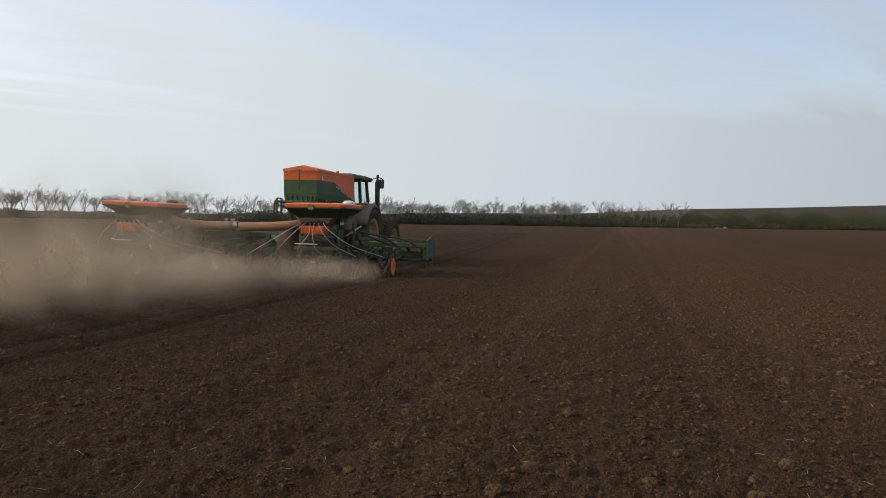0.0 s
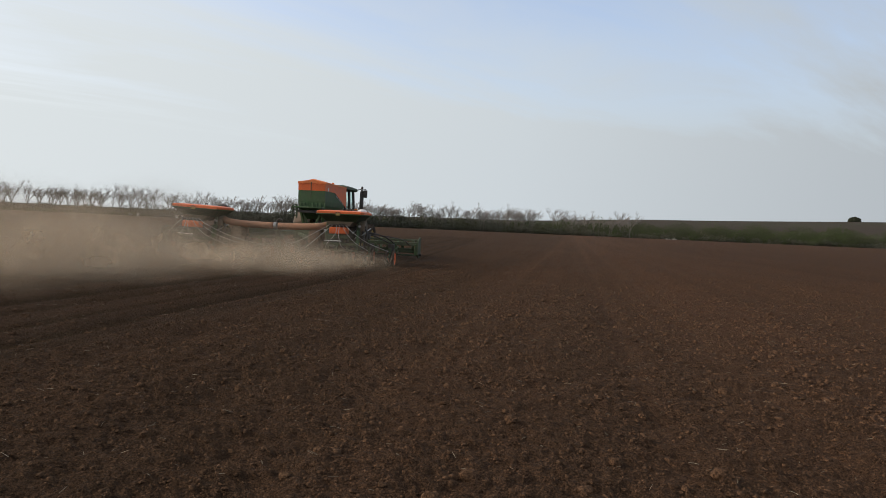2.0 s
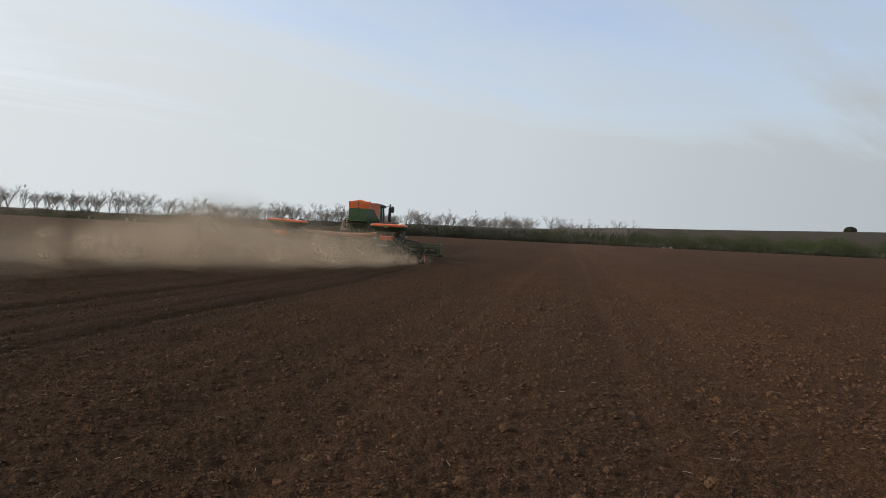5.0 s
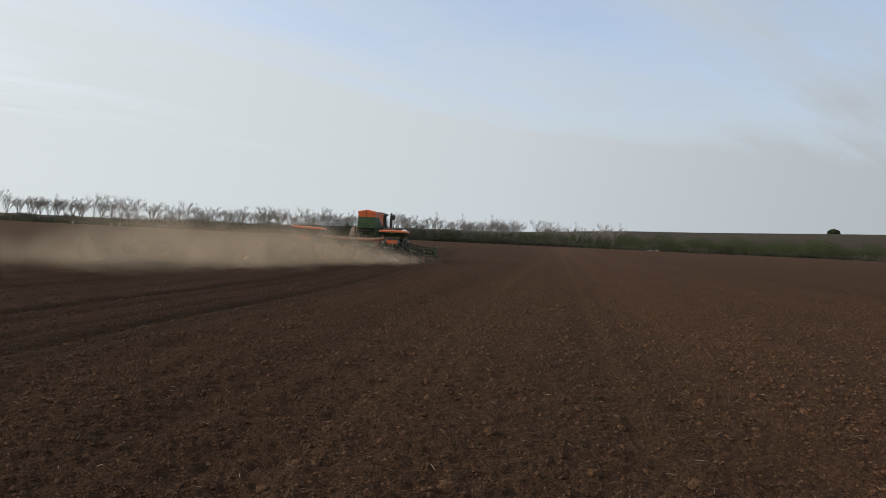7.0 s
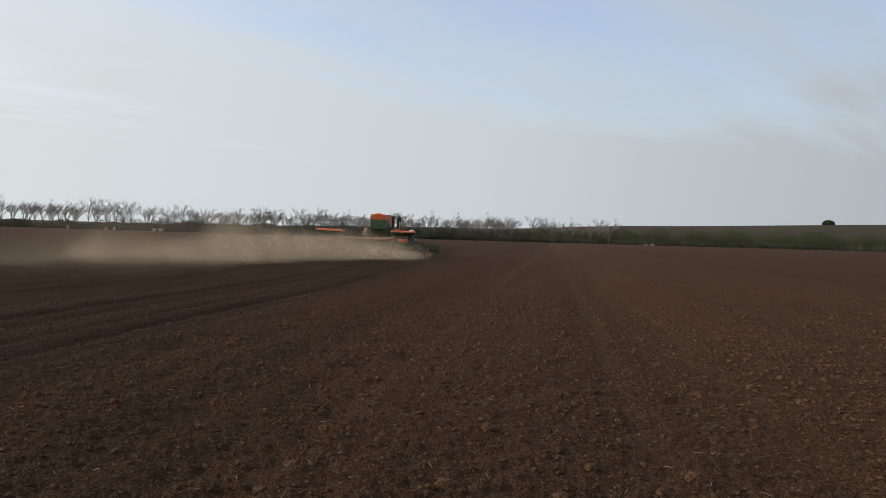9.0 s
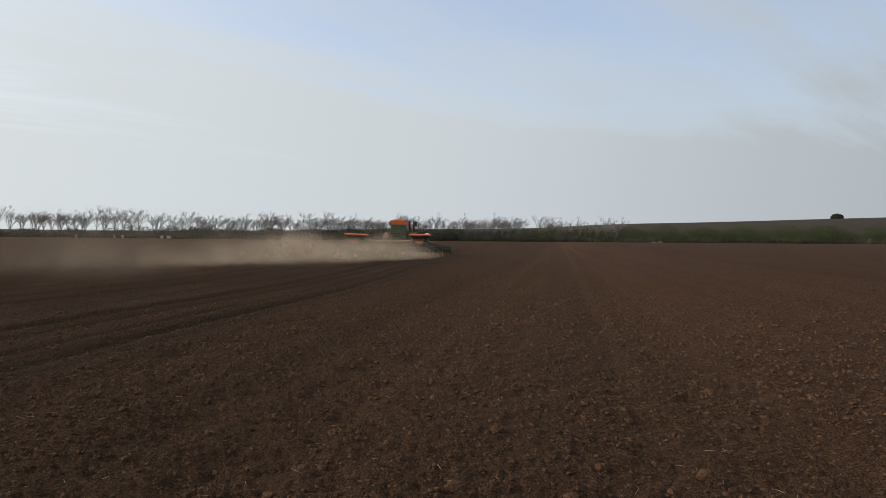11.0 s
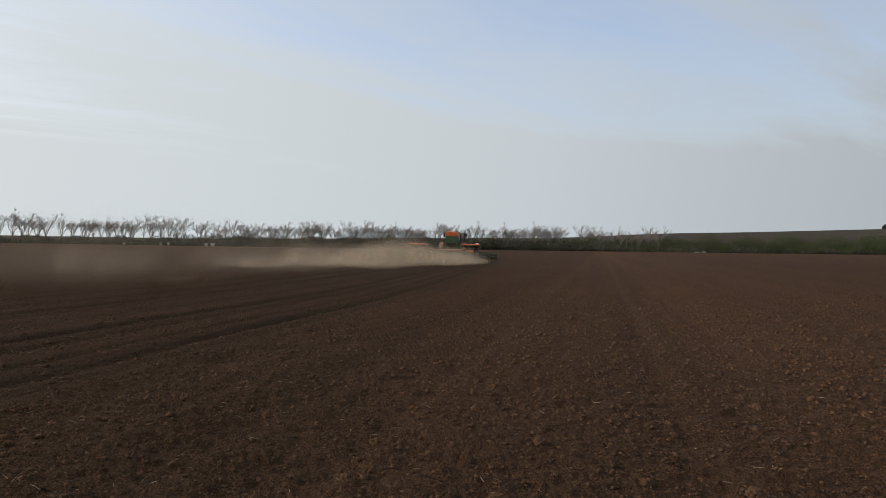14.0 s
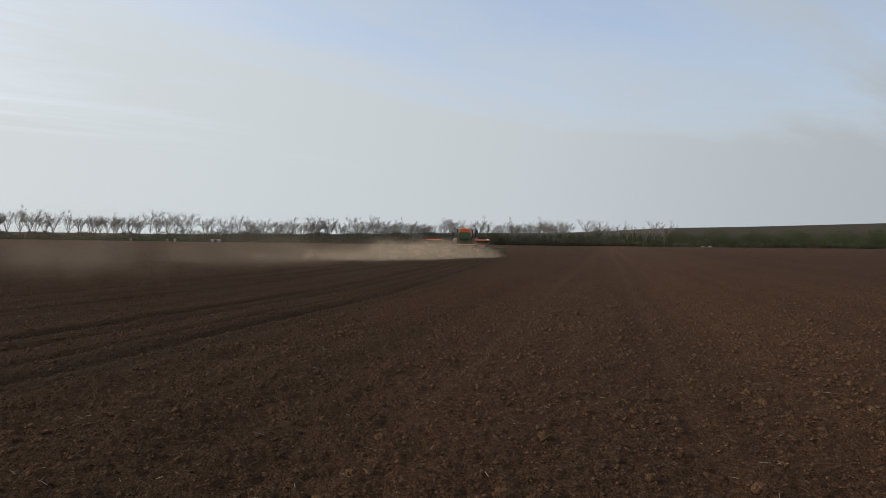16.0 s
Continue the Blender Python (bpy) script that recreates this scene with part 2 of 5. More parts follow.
M_DUSTY = mat("dust_coated_rubber", (0.05, 0.04, 0.033), 0.95, var=0.3, scale=3, dust=0.8)
M_STEEL = mat("worn_steel", (0.30, 0.30, 0.29), 0.4, metal=0.8, var=0.3, scale=6, dust=0.2)
M_HOSE = mat("pale_hose", (0.34, 0.33, 0.31), 0.55, var=0.2, scale=3, dust=0.2)
M_WHITE = mat("white_plastic", (0.72, 0.71, 0.67), 0.5, var=0.1, scale=3, dust=0.12)
M_YELLOW = mat("yellow_rim", (0.50, 0.34, 0.03), 0.7, var=0.2, scale=3, dust=0.7)
M_AMBER = mat("amber_lens", (0.75, 0.16, 0.02), 0.3, var=0.1)
M_GLASS = glass("cab_glass")
M_SEAT = mat("dark_fabric", (0.03, 0.027, 0.025), 0.9)
# bark, twigs, shrubs and leaves lightened: the haze of distance put into their colour
M_BARK = mat("bark", (0.19, 0.165, 0.145), 0.95, var=0.35, scale=1.5)
M_TWIG = mat("twigs", (0.25, 0.22, 0.19), 0.95, var=0.3, scale=1)
M_SHRUB = mat("dark_shrub", (0.115, 0.112, 0.083), 0.95, var=0.5, scale=0.5)
M_GROVE = mat("dark_foliage", (0.036, 0.038, 0.024), 0.95, var=0.4, scale=0.4)
M_LEAF = mat("spring_leaf", (0.068, 0.085, 0.034), 0.9, var=0.3, scale=0.25)
M_OLIVE = mat("olive_leaf", (0.072, 0.076, 0.043), 0.9, var=0.3, scale=0.25)
M_PALE = mat("blossom", (0.13, 0.125, 0.09), 0.9, var=0.4, scale=0.4)
M_WALL = mat("limewash", (0.42, 0.40, 0.36), 0.9, var=0.15)
M_ROOF = mat("roof_sheet", (0.22, 0.17, 0.14), 0.8, var=0.2)
M_STONE = mat("pale_stone", (0.30, 0.27, 0.23), 0.9, var=0.3, bump=0.3)


# ---------------------------------------------------------------- the seeder's way
def heading(t):
    return HEAD_END + HEAD_TURN * math.exp(-max(t, -0.6) / HEAD_TAU)


def way(t):
    """Centre of the seeder's row units on the ground at t seconds, and its heading in degrees to the right of +y."""
    n = 40
    x, y = WAY_AT
    for i in range(n):
        u = (i + 0.5) / n * t
        s, h = (SPEED + 2 * SPEED_GAIN * u) * t / n, radians(heading(u))
        x, y = x + s * math.sin(h), y + s * math.cos(h)
    return x, y, heading(t)


WAY_AT, SPEED, SPEED_GAIN = (-5.475, 20.125), 3.423, 0.0268
HEAD_END, HEAD_TURN, HEAD_TAU = 7.8, 3.9, 1.87


def smooth(a, b, v):
    u = np.clip((v - a) / (b - a), 0, 1)
    return u * u * (3 - 2 * u)


def edge_at(az):
    """Distance of the field's far edge by azimuth (degrees right of +y)."""
    return 285 + 25 * smooth(-35, 10, az) + 12 * np.sin(az * 0.21)


def land(x, y):
    """Height of the lie of the land, without clods."""
    r = np.hypot(x, y)
    az = np.degrees(np.arctan2(x, y))
    front = smooth(100, 50, np.abs(az))
    z = smooth(60, 300, r) * (1.0 + 0.6 * smooth(0, -35, az)) * front
    hill = 8 + 6 * smooth(-20, 8, az) + 6.5 * smooth(8, 20, az) + 6.5 * smooth(16, 40, az)
    z = z + smooth(330, 900, r) * hill * front
    return z


def value_noise(x, y, seed):
    """Smooth lattice noise, -1 to 1."""
    def h(i, j):
        n = (i.astype(np.int64) * 374761393 + j.astype(np.int64) * 668265263 + seed * 1442695041) & 0x7FFFFFFF
        n = ((n ^ (n >> 13)) * 1274126177) & 0x7FFFFFFF
        return (n ^ (n >> 16)) / 0x3FFFFFFF - 1
    i, j = np.floor(x), np.floor(y)
    u, v = x - i, y - j
    u, v = u * u * (3 - 2 * u), v * v * (3 - 2 * v)
    return (h(i, j) * (1 - u) + h(i + 1, j) * u) * (1 - v) + (h(i, j + 1) * (1 - u) + h(i + 1, j + 1) * u) * v


def swath(x, y):
    """Sideways place across the seeded strip (metres right of its middle line)."""
    pts = np.array([way(t)[:2] for t in np.linspace(-14, 22, 73)])
    best, off = np.full(x.shape, 1e9), np.zeros(x.shape)
    for a, b in zip(pts[:-1], pts[1:]):
        d = b - a
        ln = np.hypot(*d)
        u = ((x - a[0]) * d[0] + (y - a[1]) * d[1]) / ln
        s = ((x - a[0]) * d[1] - (y - a[1]) * d[0]) / ln
        dist = np.maximum(np.maximum(-u, u - ln), 0) + np.abs(s)
        k = dist < best
        best, off = np.where(k, dist, best), np.where(k, s, off)
    return off, best


def relief(x, y):
    """Clods, old working ridges and the seeder's furrows."""
    r = np.hypot(x, y)
    d = radians(FIELD_DIR)
    u = x * math.cos(d) - y * math.sin(d)
    v = x * math.sin(d) + y * math.cos(d)
    near = smooth(90, 25, r)
    z = 0.022 * value_noise(x * 2.2, y * 2.2, 3) + 0.016 * value_noise(x * 6, y * 6, 5) * near
    z += 0.015 * value_noise(x * 13, y * 13, 7) * smooth(30, 10, r) + 0.016 * value_noise(x * 37, y * 37, 9) * smooth(14, 6, r)
    z += 0.035 * value_noise(u * 0.9, v * 0.03, 11) + 0.02 * value_noise(u * 3.1, v * 0.05, 13) * near
    for k in TRACKS:
        z -= 0.03 * np.exp(-((u - k) / 0.16) ** 2)
    off, dist = swath(x, y)
    inside = smooth(5.4, 4.9, np.abs(off)) * (dist < 12)
    row = np.abs(((off / 0.75) % 1.0) - 0.5)
    fur = -0.016 * smooth(0.30, 0.0, row) + 0.008 * smooth(0.25, 0.5, row)
    wander = off + 0.10 * value_noise(x * 0.35, y * 0.35, 17)
    # furrow lines, also darkened in colour for the shade lying in them
    line = np.zeros(x.shape)
    for at, w, deep in ((4.25, 0.24, 0.048), (3.55, 0.2, 0.042), (2.7, 0.15, 0.022), (1.9, 0.32, 0.060), (0.6, 0.2, 0.026), (-1.1, 0.34, 0.060), (-2.6, 0.3, 0.035), (-4.2, 0.25, 0.035)):
        k = smooth(w, w * 0.35, np.abs(wander - at))
        fur = fur - deep * k
        fur = fur + 0.45 * deep * np.exp(-((wander - at - 1.5 * w) / (0.5 * w)) ** 2)
        line = np.maximum(line, k)
    ridge = 0.03 * np.exp(-((np.abs(off) - 5.15) / 0.25) ** 2) * (dist < 12)
    keep = smooth(260, 200, r)
    return (z * (1 - 0.6 * inside) + fur * inside + ridge) * keep, inside * (0.26 + 0.68 * line)


def make_ground():
    fr = np.radians(np.linspace(-44, 48, 450))
    back = np.radians(np.linspace(48, 316, 90))[1:-1]
    ang = np.concatenate([fr, back])
    rs = [0.3]
    while rs[-1] < 4500:
        r = rs[-1]
        rs.append(r * (1.0096 if r < 45 else 1.016 if r < 320 else 1.05))
    rs = np.array(rs)
    A, R = np.meshgrid(ang, rs)
    X, Y = R * np.sin(A), R * np.cos(A)
    z, worked_shade = relief(X, Y)
    Z = land(X, Y) + z
    na, nr = len(ang), len(rs)
    verts = np.concatenate([np.stack([X, Y, Z], -1).reshape(-1, 3), [[0, 0, 0]]])
    i, j = np.meshgrid(np.arange(nr - 1), np.arange(na), indexing="ij")
    jn = (j + 1) % na
    quads = np.stack([i * na + j, i * na + jn, (i + 1) * na + jn, (i + 1) * na + j], -1).reshape(-1, 4)[:, ::-1]
    me = bpy.data.meshes.new("ground")
    nq, cap = len(quads), np.stack([np.arange(na), np.roll(np.arange(na), -1), np.full(na, len(verts) - 1)], 1)
    me.vertices.add(len(verts))
    me.vertices.foreach_set("co", verts.astype(np.float32).ravel())
    me.loops.add(nq * 4 + na * 3)
    me.loops.foreach_set("vertex_index", np.concatenate([quads.ravel(), cap.ravel()]).astype(np.int32))
    me.polygons.add(nq + na)
    me.polygons.foreach_set("loop_start", np.concatenate([np.arange(nq) * 4, nq * 4 + np.arange(na) * 3]).astype(np.int32))
    me.update(calc_edges=True)
    me.validate()
    a = me.attributes.new("worked_shade", "FLOAT", "POINT")
    a.data.foreach_set("value", np.append(worked_shade.ravel(), 0).astype(np.float32))
    azd = np.degrees(np.arctan2(X, Y))
    e = smooth(edge_at(azd) - 2, edge_at(azd) + 3, R)
    e = np.where(np.abs(azd) > 60, smooth(300, 320, R), e)
    a = me.attributes.new("beyond", "FLOAT", "POINT")
    a.data.foreach_set("value", np.append(e.ravel(), 0).astype(np.float32))
    me.materials.append(M_SOIL)
    me.polygons.foreach_set("use_smooth", np.ones(len(me.polygons), bool))
    ob = new("ground", me)
    return tagged(ob, "dark brown tilled field with crumbly clods and furrows", "field", kind="structure")


def ground_z(x, y):
    xa, ya = np.array([float(x)]), np.array([float(y)])
    return float(land(xa, ya)[0] + relief(xa, ya)[0][0])


make_ground()


# ---------------------------------------------------------------- mesh tools
def part(name, bm, material, parent=None, label="", smooth_faces=False, at=None):
    """Link a bmesh as one mesh object, under a thing or a part."""
    me = bpy.data.meshes.new(name)
    bmesh.ops.recalc_face_normals(bm, faces=bm.faces)
    bm.to_mesh(me)
    bm.free()
    me.materials.append(material)
    if smooth_faces:
        me.polygons.foreach_set("use_smooth", np.ones(len(me.polygons), bool))
    ob = new(name, me)
    if parent is not None:
        ob.parent = parent
    if at is not None:
        ob.matrix_basis = at
    if label:
        ob["label"] = label
    return ob


def box(bm, c, s, bevel=0.012, turn=None):
    """A box with worn edges, centre c, size s."""
    m = Matrix.Translation(c) @ (turn.to_4x4() if turn else Matrix.Identity(4)) @ Matrix.Diagonal((*s, 1))
    g = bmesh.ops.create_cube(bm, size=1, matrix=m)
    if bevel:
        es = list({e for v in g["verts"] for e in v.link_edges})
        bmesh.ops.bevel(bm, geom=es, offset=min(bevel, min(s) * 0.3), segments=1, affect="EDGES")
    return bm


def rod(bm, a, b, r, seg=8, r2=None):
    """A round bar from a to b."""
    a, b = Vector(a), Vector(b)
    d = b - a
    m = Matrix.Translation((a + b) / 2) @ d.to_track_quat("Z", "Y").to_matrix().to_4x4()
    bmesh.ops.create_cone(bm, cap_ends=True, segments=seg, radius1=r, radius2=r if r2 is None else r2, depth=d.length, matrix=m)
    return bm


def beam(bm, a, b, w, h, bevel=0.01):
    """A square tube from a to b."""
    a, b = Vector(a), Vector(b)
    d = b - a
    q = d.to_track_quat("Y", "Z").to_matrix()
    return box(bm, (a + b) / 2, (w, d.length, h), bevel, q)


def hose(bm, pts, r, seg=6, steps=14):
    """A bent hose through points (a smooth curve), with closed ends."""
    pts = [Vector(p) for p in pts]
    full = [2 * pts[0] - pts[1], *pts, 2 * pts[-1] - pts[-2]]
    path = []
    for i in range(1, len(full) - 2):
        p0, p1, p2, p3 = full[i - 1:i + 3]
        for k in range(steps):
            u = k / steps
            path.append(0.5 * (2 * p1 + (p2 - p0) * u + (2 * p0 - 5 * p1 + 4 * p2 - p3) * u * u + (3 * p1 - p0 - 3 * p2 + p3) * u ** 3))
    path.append(pts[-1])
    rings = []
    for i, p in enumerate(path):
        d = path[min(i + 1, len(path) - 1)] - path[max(i - 1, 0)]
        q = d.to_track_quat("Z", "Y")
        rings.append([bm.verts.new(p + q @ Vector((r * math.cos(a), r * math.sin(a), 0))) for a in (2 * math.pi * k / seg for k in range(seg))])
    for a, b in zip(rings[:-1], rings[1:]):
        for k in range(seg):
            bm.faces.new((a[k], a[(k + 1) % seg], b[(k + 1) % seg], b[k]))
    bm.faces.new(rings[0])
    bm.faces.new(rings[-1])
    return bm


def loft(bm, loops):
    """Skin between loops of equally many points, capped at both ends."""
    vs = [[bm.verts.new(p) for p in lp] for lp in loops]
    n = len(vs[0])
    for a, b in zip(vs[:-1], vs[1:]):
        for k in range(n):
            bm.faces.new((a[k], a[(k + 1) % n], b[(k + 1) % n], b[k]))
    bm.faces.new(vs[0])
    bm.faces.new(vs[-1])
    return bm


def turned(bm, profile, seg=28, axis="x"):
    """Spin a closed profile of (radius, along) pairs about the x axis."""
    rings = []
    for k in range(seg):
        a = 2 * math.pi * k / seg
        rings.append([bm.verts.new((s, r * math.cos(a), r * math.sin(a))) for r, s in profile])
    n = len(profile)
    for i in range(seg):
        p, q = rings[i], rings[(i + 1) % seg]
        for k in range(n):
            bm.faces.new((p[k], p[(k + 1) % n], q[(k + 1) % n], q[k]))
    return bm


def B():
    return bmesh.new()


def rect(x0, x1, y0, y1, z):
    return [(x0, y0, z), (x1, y0, z), (x1, y1, z), (x0, y1, z)]


def empty(name, label, category, group="", kind=""):
    return tagged(new(name), label, category, group, kind)


# ---------------------------------------------------------------- the tractor
def tractor_wheel(tr, x, y, r, w, name):
    """Wheel with lugged tyre and dished yellow rim; x is the wheel's middle."""
    side = 1 if x > 0 else -1
    bm = turned(B(), [(0.02, -0.12), (0.16, -0.12), (0.16, 0.12), (0.02, 0.12)], 14)
    wheel = part(name, bm, M_YELLOW, tr, at=pose(x, y, r - 0.05))
    bm = turned(B(), [(r * 0.62, -w * 0.42), (r * 0.80, -w * 0.5), (r * 0.93, -w * 0.5), (r * 0.97, -w * 0.40),
                      (r * 0.97, w * 0.40), (r * 0.93, w * 0.5), (r * 0.80, w * 0.5), (r * 0.62, w * 0.42)], 40)
    n = 22
    for i in range(n):
        for s in (-1, 1):
            a = 2 * math.pi * (i + 0.5 * (s > 0)) / n
            q = Euler((a, 0, 0)).to_matrix() @ Euler((0, 0, s * 0.7)).to_matrix()
            c = Euler((a, 0, 0)).to_matrix() @ Vector((s * w * 0.22, 0, r * 0.975))
            box(bm, c, (w * 0.60, 0.055, r * 0.055), 0, q)
    part("tyre", bm, M_RUBBER, wheel, "dusty black lugged tyre")
    bm = turned(B(), [(0.14, side * 0.02), (r * 0.38, side * 0.08), (r * 0.50, side * w * 0.34), (r * 0.63, side * w * 0.40),
                      (r * 0.63, -side * w * 0.40), (r * 0.58, -side * w * 0.38), (r * 0.48, side * 0.06), (0.14, -side * 0.03)], 32)
    for i in range(10):
        a = 2 * math.pi * i / 10
        rod(bm, (side * 0.06, 0.24 * math.cos(a), 0.24 * math.sin(a)), (side * 0.14, 0.24 * math.cos(a), 0.24 * math.sin(a)), 0.022, 6)
    part("rim", bm, M_YELLOW, wheel, "yellow dished steel rim")
    return wheel


def fender(tr, side):
    """Broad rear mudguard arched over the wheel, dust grey on top."""
    bm = B()
    ra, rb = 1.12, 1.08
    loops = []
    for k in range(13):
        a = radians(168 - 150 * k / 12)
        ca, sa = math.cos(a), math.sin(a)
        x0, x1 = side * 0.72, side * 1.50
        y, z = 7.7, 0.98
        loops.append([(x0, y - ra * ca * 1.02, z + ra * sa), (x1 - side * 0.1, y - ra * ca * 1.02, z + ra * sa), (x1, y - (ra - 0.10) * ca, z + (ra - 0.10) * sa),
                      (x1 - side * 0.03, y - (rb - 0.10) * ca, z + (rb - 0.10) * sa), (x0, y - rb * ca, z + rb * sa)])
    loft(bm, loops)
    f = part("fender", bm, M_FENDER, tr, "dust-covered rear mudguard", True)
    bm = box(B(), (side * 1.22, 7.32, 2.09), (0.16, 0.10, 0.07), 0.02)
    part("marker_lamp", bm, M_AMBER, f, "orange marker lamp")


def make_tractor():
    tr = empty("tractor", "green tractor with dark cab and dusty tyres pulling the seeder", "tractor")
    # chassis, gearbox and bonnet
    bm = box(B(), (0, 8.6, 0.95), (0.62, 3.6, 0.62), 0.05)
    box(bm, (0, 10.7, 0.85), (0.5, 1.8, 0.4), 0.04)
    rod(bm, (-0.95, 7.7, 0.95), (0.95, 7.7, 0.95), 0.16, 12)
    rod(bm, (-0.9, 10.7, 0.72), (0.9, 10.7, 0.72), 0.11, 12)
    part("chassis", bm, M_DGREEN, tr)
    bm = loft(B(), [[(-0.44, 9.35, 1.25), (0.44, 9.35, 1.25), (0.46, 9.35, 1.85), (0.30, 9.35, 2.06), (-0.30, 9.35, 2.06), (-0.46, 9.35, 1.85)],
                    [(-0.43, 10.6, 1.15), (0.43, 10.6, 1.15), (0.44, 10.6, 1.75), (0.28, 10.6, 1.95), (-0.28, 10.6, 1.95), (-0.44, 10.6, 1.75)],
                    [(-0.36, 11.7, 1.05), (0.36, 11.7, 1.05), (0.37, 11.7, 1.50), (0.24, 11.7, 1.68), (-0.24, 11.7, 1.68), (-0.37, 11.7, 1.50)]])
    part("bonnet", bm, M_GREEN, tr, "green sloping bonnet")
    # cab: floor, pillars, roof, panes
    x0, x1, y0, y1, zb, zt = 0.62, 0.80, 7.45, 9.25, 1.30, 2.98
    bm = loft(B(), [rect(-x0, x0, y0, y1, 1.05), rect(-x1, x1, y0, y1, 1.45), rect(-x1, x1, y0, y1, 1.62)])
    part("cab_base", bm, M_BLACK, tr)
    corners = [((x1, y0, 1.6), (0.70, y0 + 0.10, zt)), ((-x1, y0, 1.6), (-0.70, y0 + 0.10, zt)), ((x1, y1, 1.6), (0.72, y1 - 0.12, zt)), ((-x1, y1, 1.6), (-0.72, y1 - 0.12, zt)),
               ((x1 + 0.02, 8.25, 1.6), (0.74, 8.25, zt)), ((-x1 - 0.02, 8.25, 1.6), (-0.74, 8.25, zt))]
    for a, b in corners:
        part("cab_pillar", beam(B(), a, b, 0.12, 0.12, 0.02), M_BLACK, tr)
    panes = [((0.79, 7.52, 1.64), (0.80, 8.20, 1.64), (0.735, 8.20, 2.94), (0.70, 7.60, 2.94)), ((0.80, 8.31, 1.64), (0.79, 9.17, 1.64), (0.715, 9.07, 2.94), (0.735, 8.31, 2.94)),
             ((-0.79, 7.52, 1.64), (-0.80, 8.20, 1.64), (-0.735, 8.20, 2.94), (-0.70, 7.60, 2.94)), ((-0.80, 8.31, 1.64), (-0.79, 9.17, 1.64), (-0.715, 9.07, 2.94), (-0.735, 8.31, 2.94)),
             ((-0.74, 7.46, 1.64), (0.74, 7.46, 1.64), (0.66, 7.55, 2.94), (-0.66, 7.55, 2.94)), ((-0.74, 9.24, 1.64), (0.74, 9.24, 1.64), (0.68, 9.13, 2.94), (-0.68, 9.13, 2.94))]
    for q in panes:
        q = [Vector(p) for p in q]
        n = (q[1] - q[0]).cross(q[2] - q[0]).normalized() * 0.004
        w = part("window_pane", loft(B(), [[p - n for p in q], [p + n for p in q]]), M_GLASS, tr, "greenish cab glass")
        w.visible_shadow = False
    bm = loft(B(), [rect(-0.80, 0.80, 7.36, 9.40, 2.97), rect(-0.88, 0.88, 7.28, 9.50, 3.02), rect(-0.86, 0.86, 7.30, 9.46, 3.12), rect(-0.66, 0.66, 7.5, 9.2, 3.19)])
    roof = part("cab_roof", bm, M_DGREEN, tr, "dark green rounded cab roof")
    for x in (-0.62, 0.62):
        part("work_light", box(B(), (x, 7.22, 2.93), (0.2, 0.1, 0.14), 0.03), M_BLACK, roof, "black rear work lamp")
    part("beacon", rod(B(), (0.1, 7.42, 3.17), (0.1, 7.42, 3.27), 0.06, 12), M_AMBER, roof, "small orange beacon")
    bm = loft(B(), [rect(-0.26, 0.26, 7.75, 8.25, 1.62), rect(-0.28, 0.28, 7.72, 8.28, 1.95), rect(-0.26, 0.26, 7.70, 7.92, 2.0), rect(-0.22, 0.22, 7.66, 7.80, 2.60)])
    part("seat", bm, M_SEAT, tr, "dark fabric driver's seat, empty")
    part("steering_wheel", turned(B(), [(0.19, -0.012), (0.215, -0.012), (0.215, 0.012), (0.19, 0.012)], 18), M_BLACK, tr, at=pose(0, 8.75, 2.0, 0, 55, 90))
    part("console", box(B(), (0, 8.95, 1.72), (0.35, 0.3, 0.5), 0.05), M_BLACK, tr)
    for ob in tr.children:
        if ob.name.split(".")[0] in ("cab_base", "cab_pillar", "cab_roof", "window_pane"):
            ob.scale.x = 0.88
    # exhaust on the cab's right front post, with mirror arm
    bm = rod(B(), (1.02, 9.34, 1.7), (1.02, 9.34, 2.95), 0.095, 14)
    rod(bm, (1.02, 9.34, 2.95), (1.02, 9.34, 3.06), 0.095, 14, 0.055)
    hose(bm, [(1.02, 9.34, 3.0), (1.02, 9.34, 3.14), (1.05, 9.26, 3.22)], 0.052, 10, 5)
    rod(bm, (1.02, 9.34, 1.9), (0.6, 9.5, 1.7), 0.05)
    part("exhaust", bm, M_BLACK, tr, "black upright exhaust stack", True)
    for s in (-1, 1):
        bm = hose(B(), [(s * 0.75, 9.2, 3.05), (s * 1.05, 9.25, 3.13), (s * 1.22, 9.28, 3.1), (s * 1.24, 9.28, 2.95)], 0.02, 6, 5)
        arm = part("mirror_arm", bm, M_BLACK, tr)
        part("mirror", box(B(), (s * 1.20, 9.27, 2.90), (0.20, 0.09, 0.36), 0.04), M_BLACK, arm, "black wing mirror")
        fender(tr, s)
    # rear hitch
    bm = B()
    for s in (-1, 1):
        beam(bm, (s * 0.45, 7.5, 0.75), (s * 0.42, 6.55, 0.62), 0.09, 0.12)
        beam(bm, (s * 0.40, 7.4, 1.4), (s * 0.44, 6.8, 0.75), 0.05, 0.05)
    beam(bm, (0, 7.4, 1.45), (0, 6.55, 1.25), 0.08, 0.08)
    part("rear_hitch", bm, M_BLACK, tr)
    for s, k in ((-1, 0), (-1, 1), (1, 0), (1, 1)):
        part("step", box(B(), (s * 0.80, 8.9, 0.62 + 0.34 * k), (0.40, 0.3, 0.04), 0.01), M_BLACK, tr)
    wheels = [(tractor_wheel(tr, s * 1.18, 7.7, 1.0, 0.62, "rear_wheel"), 1.0) for s in (-1, 1)]
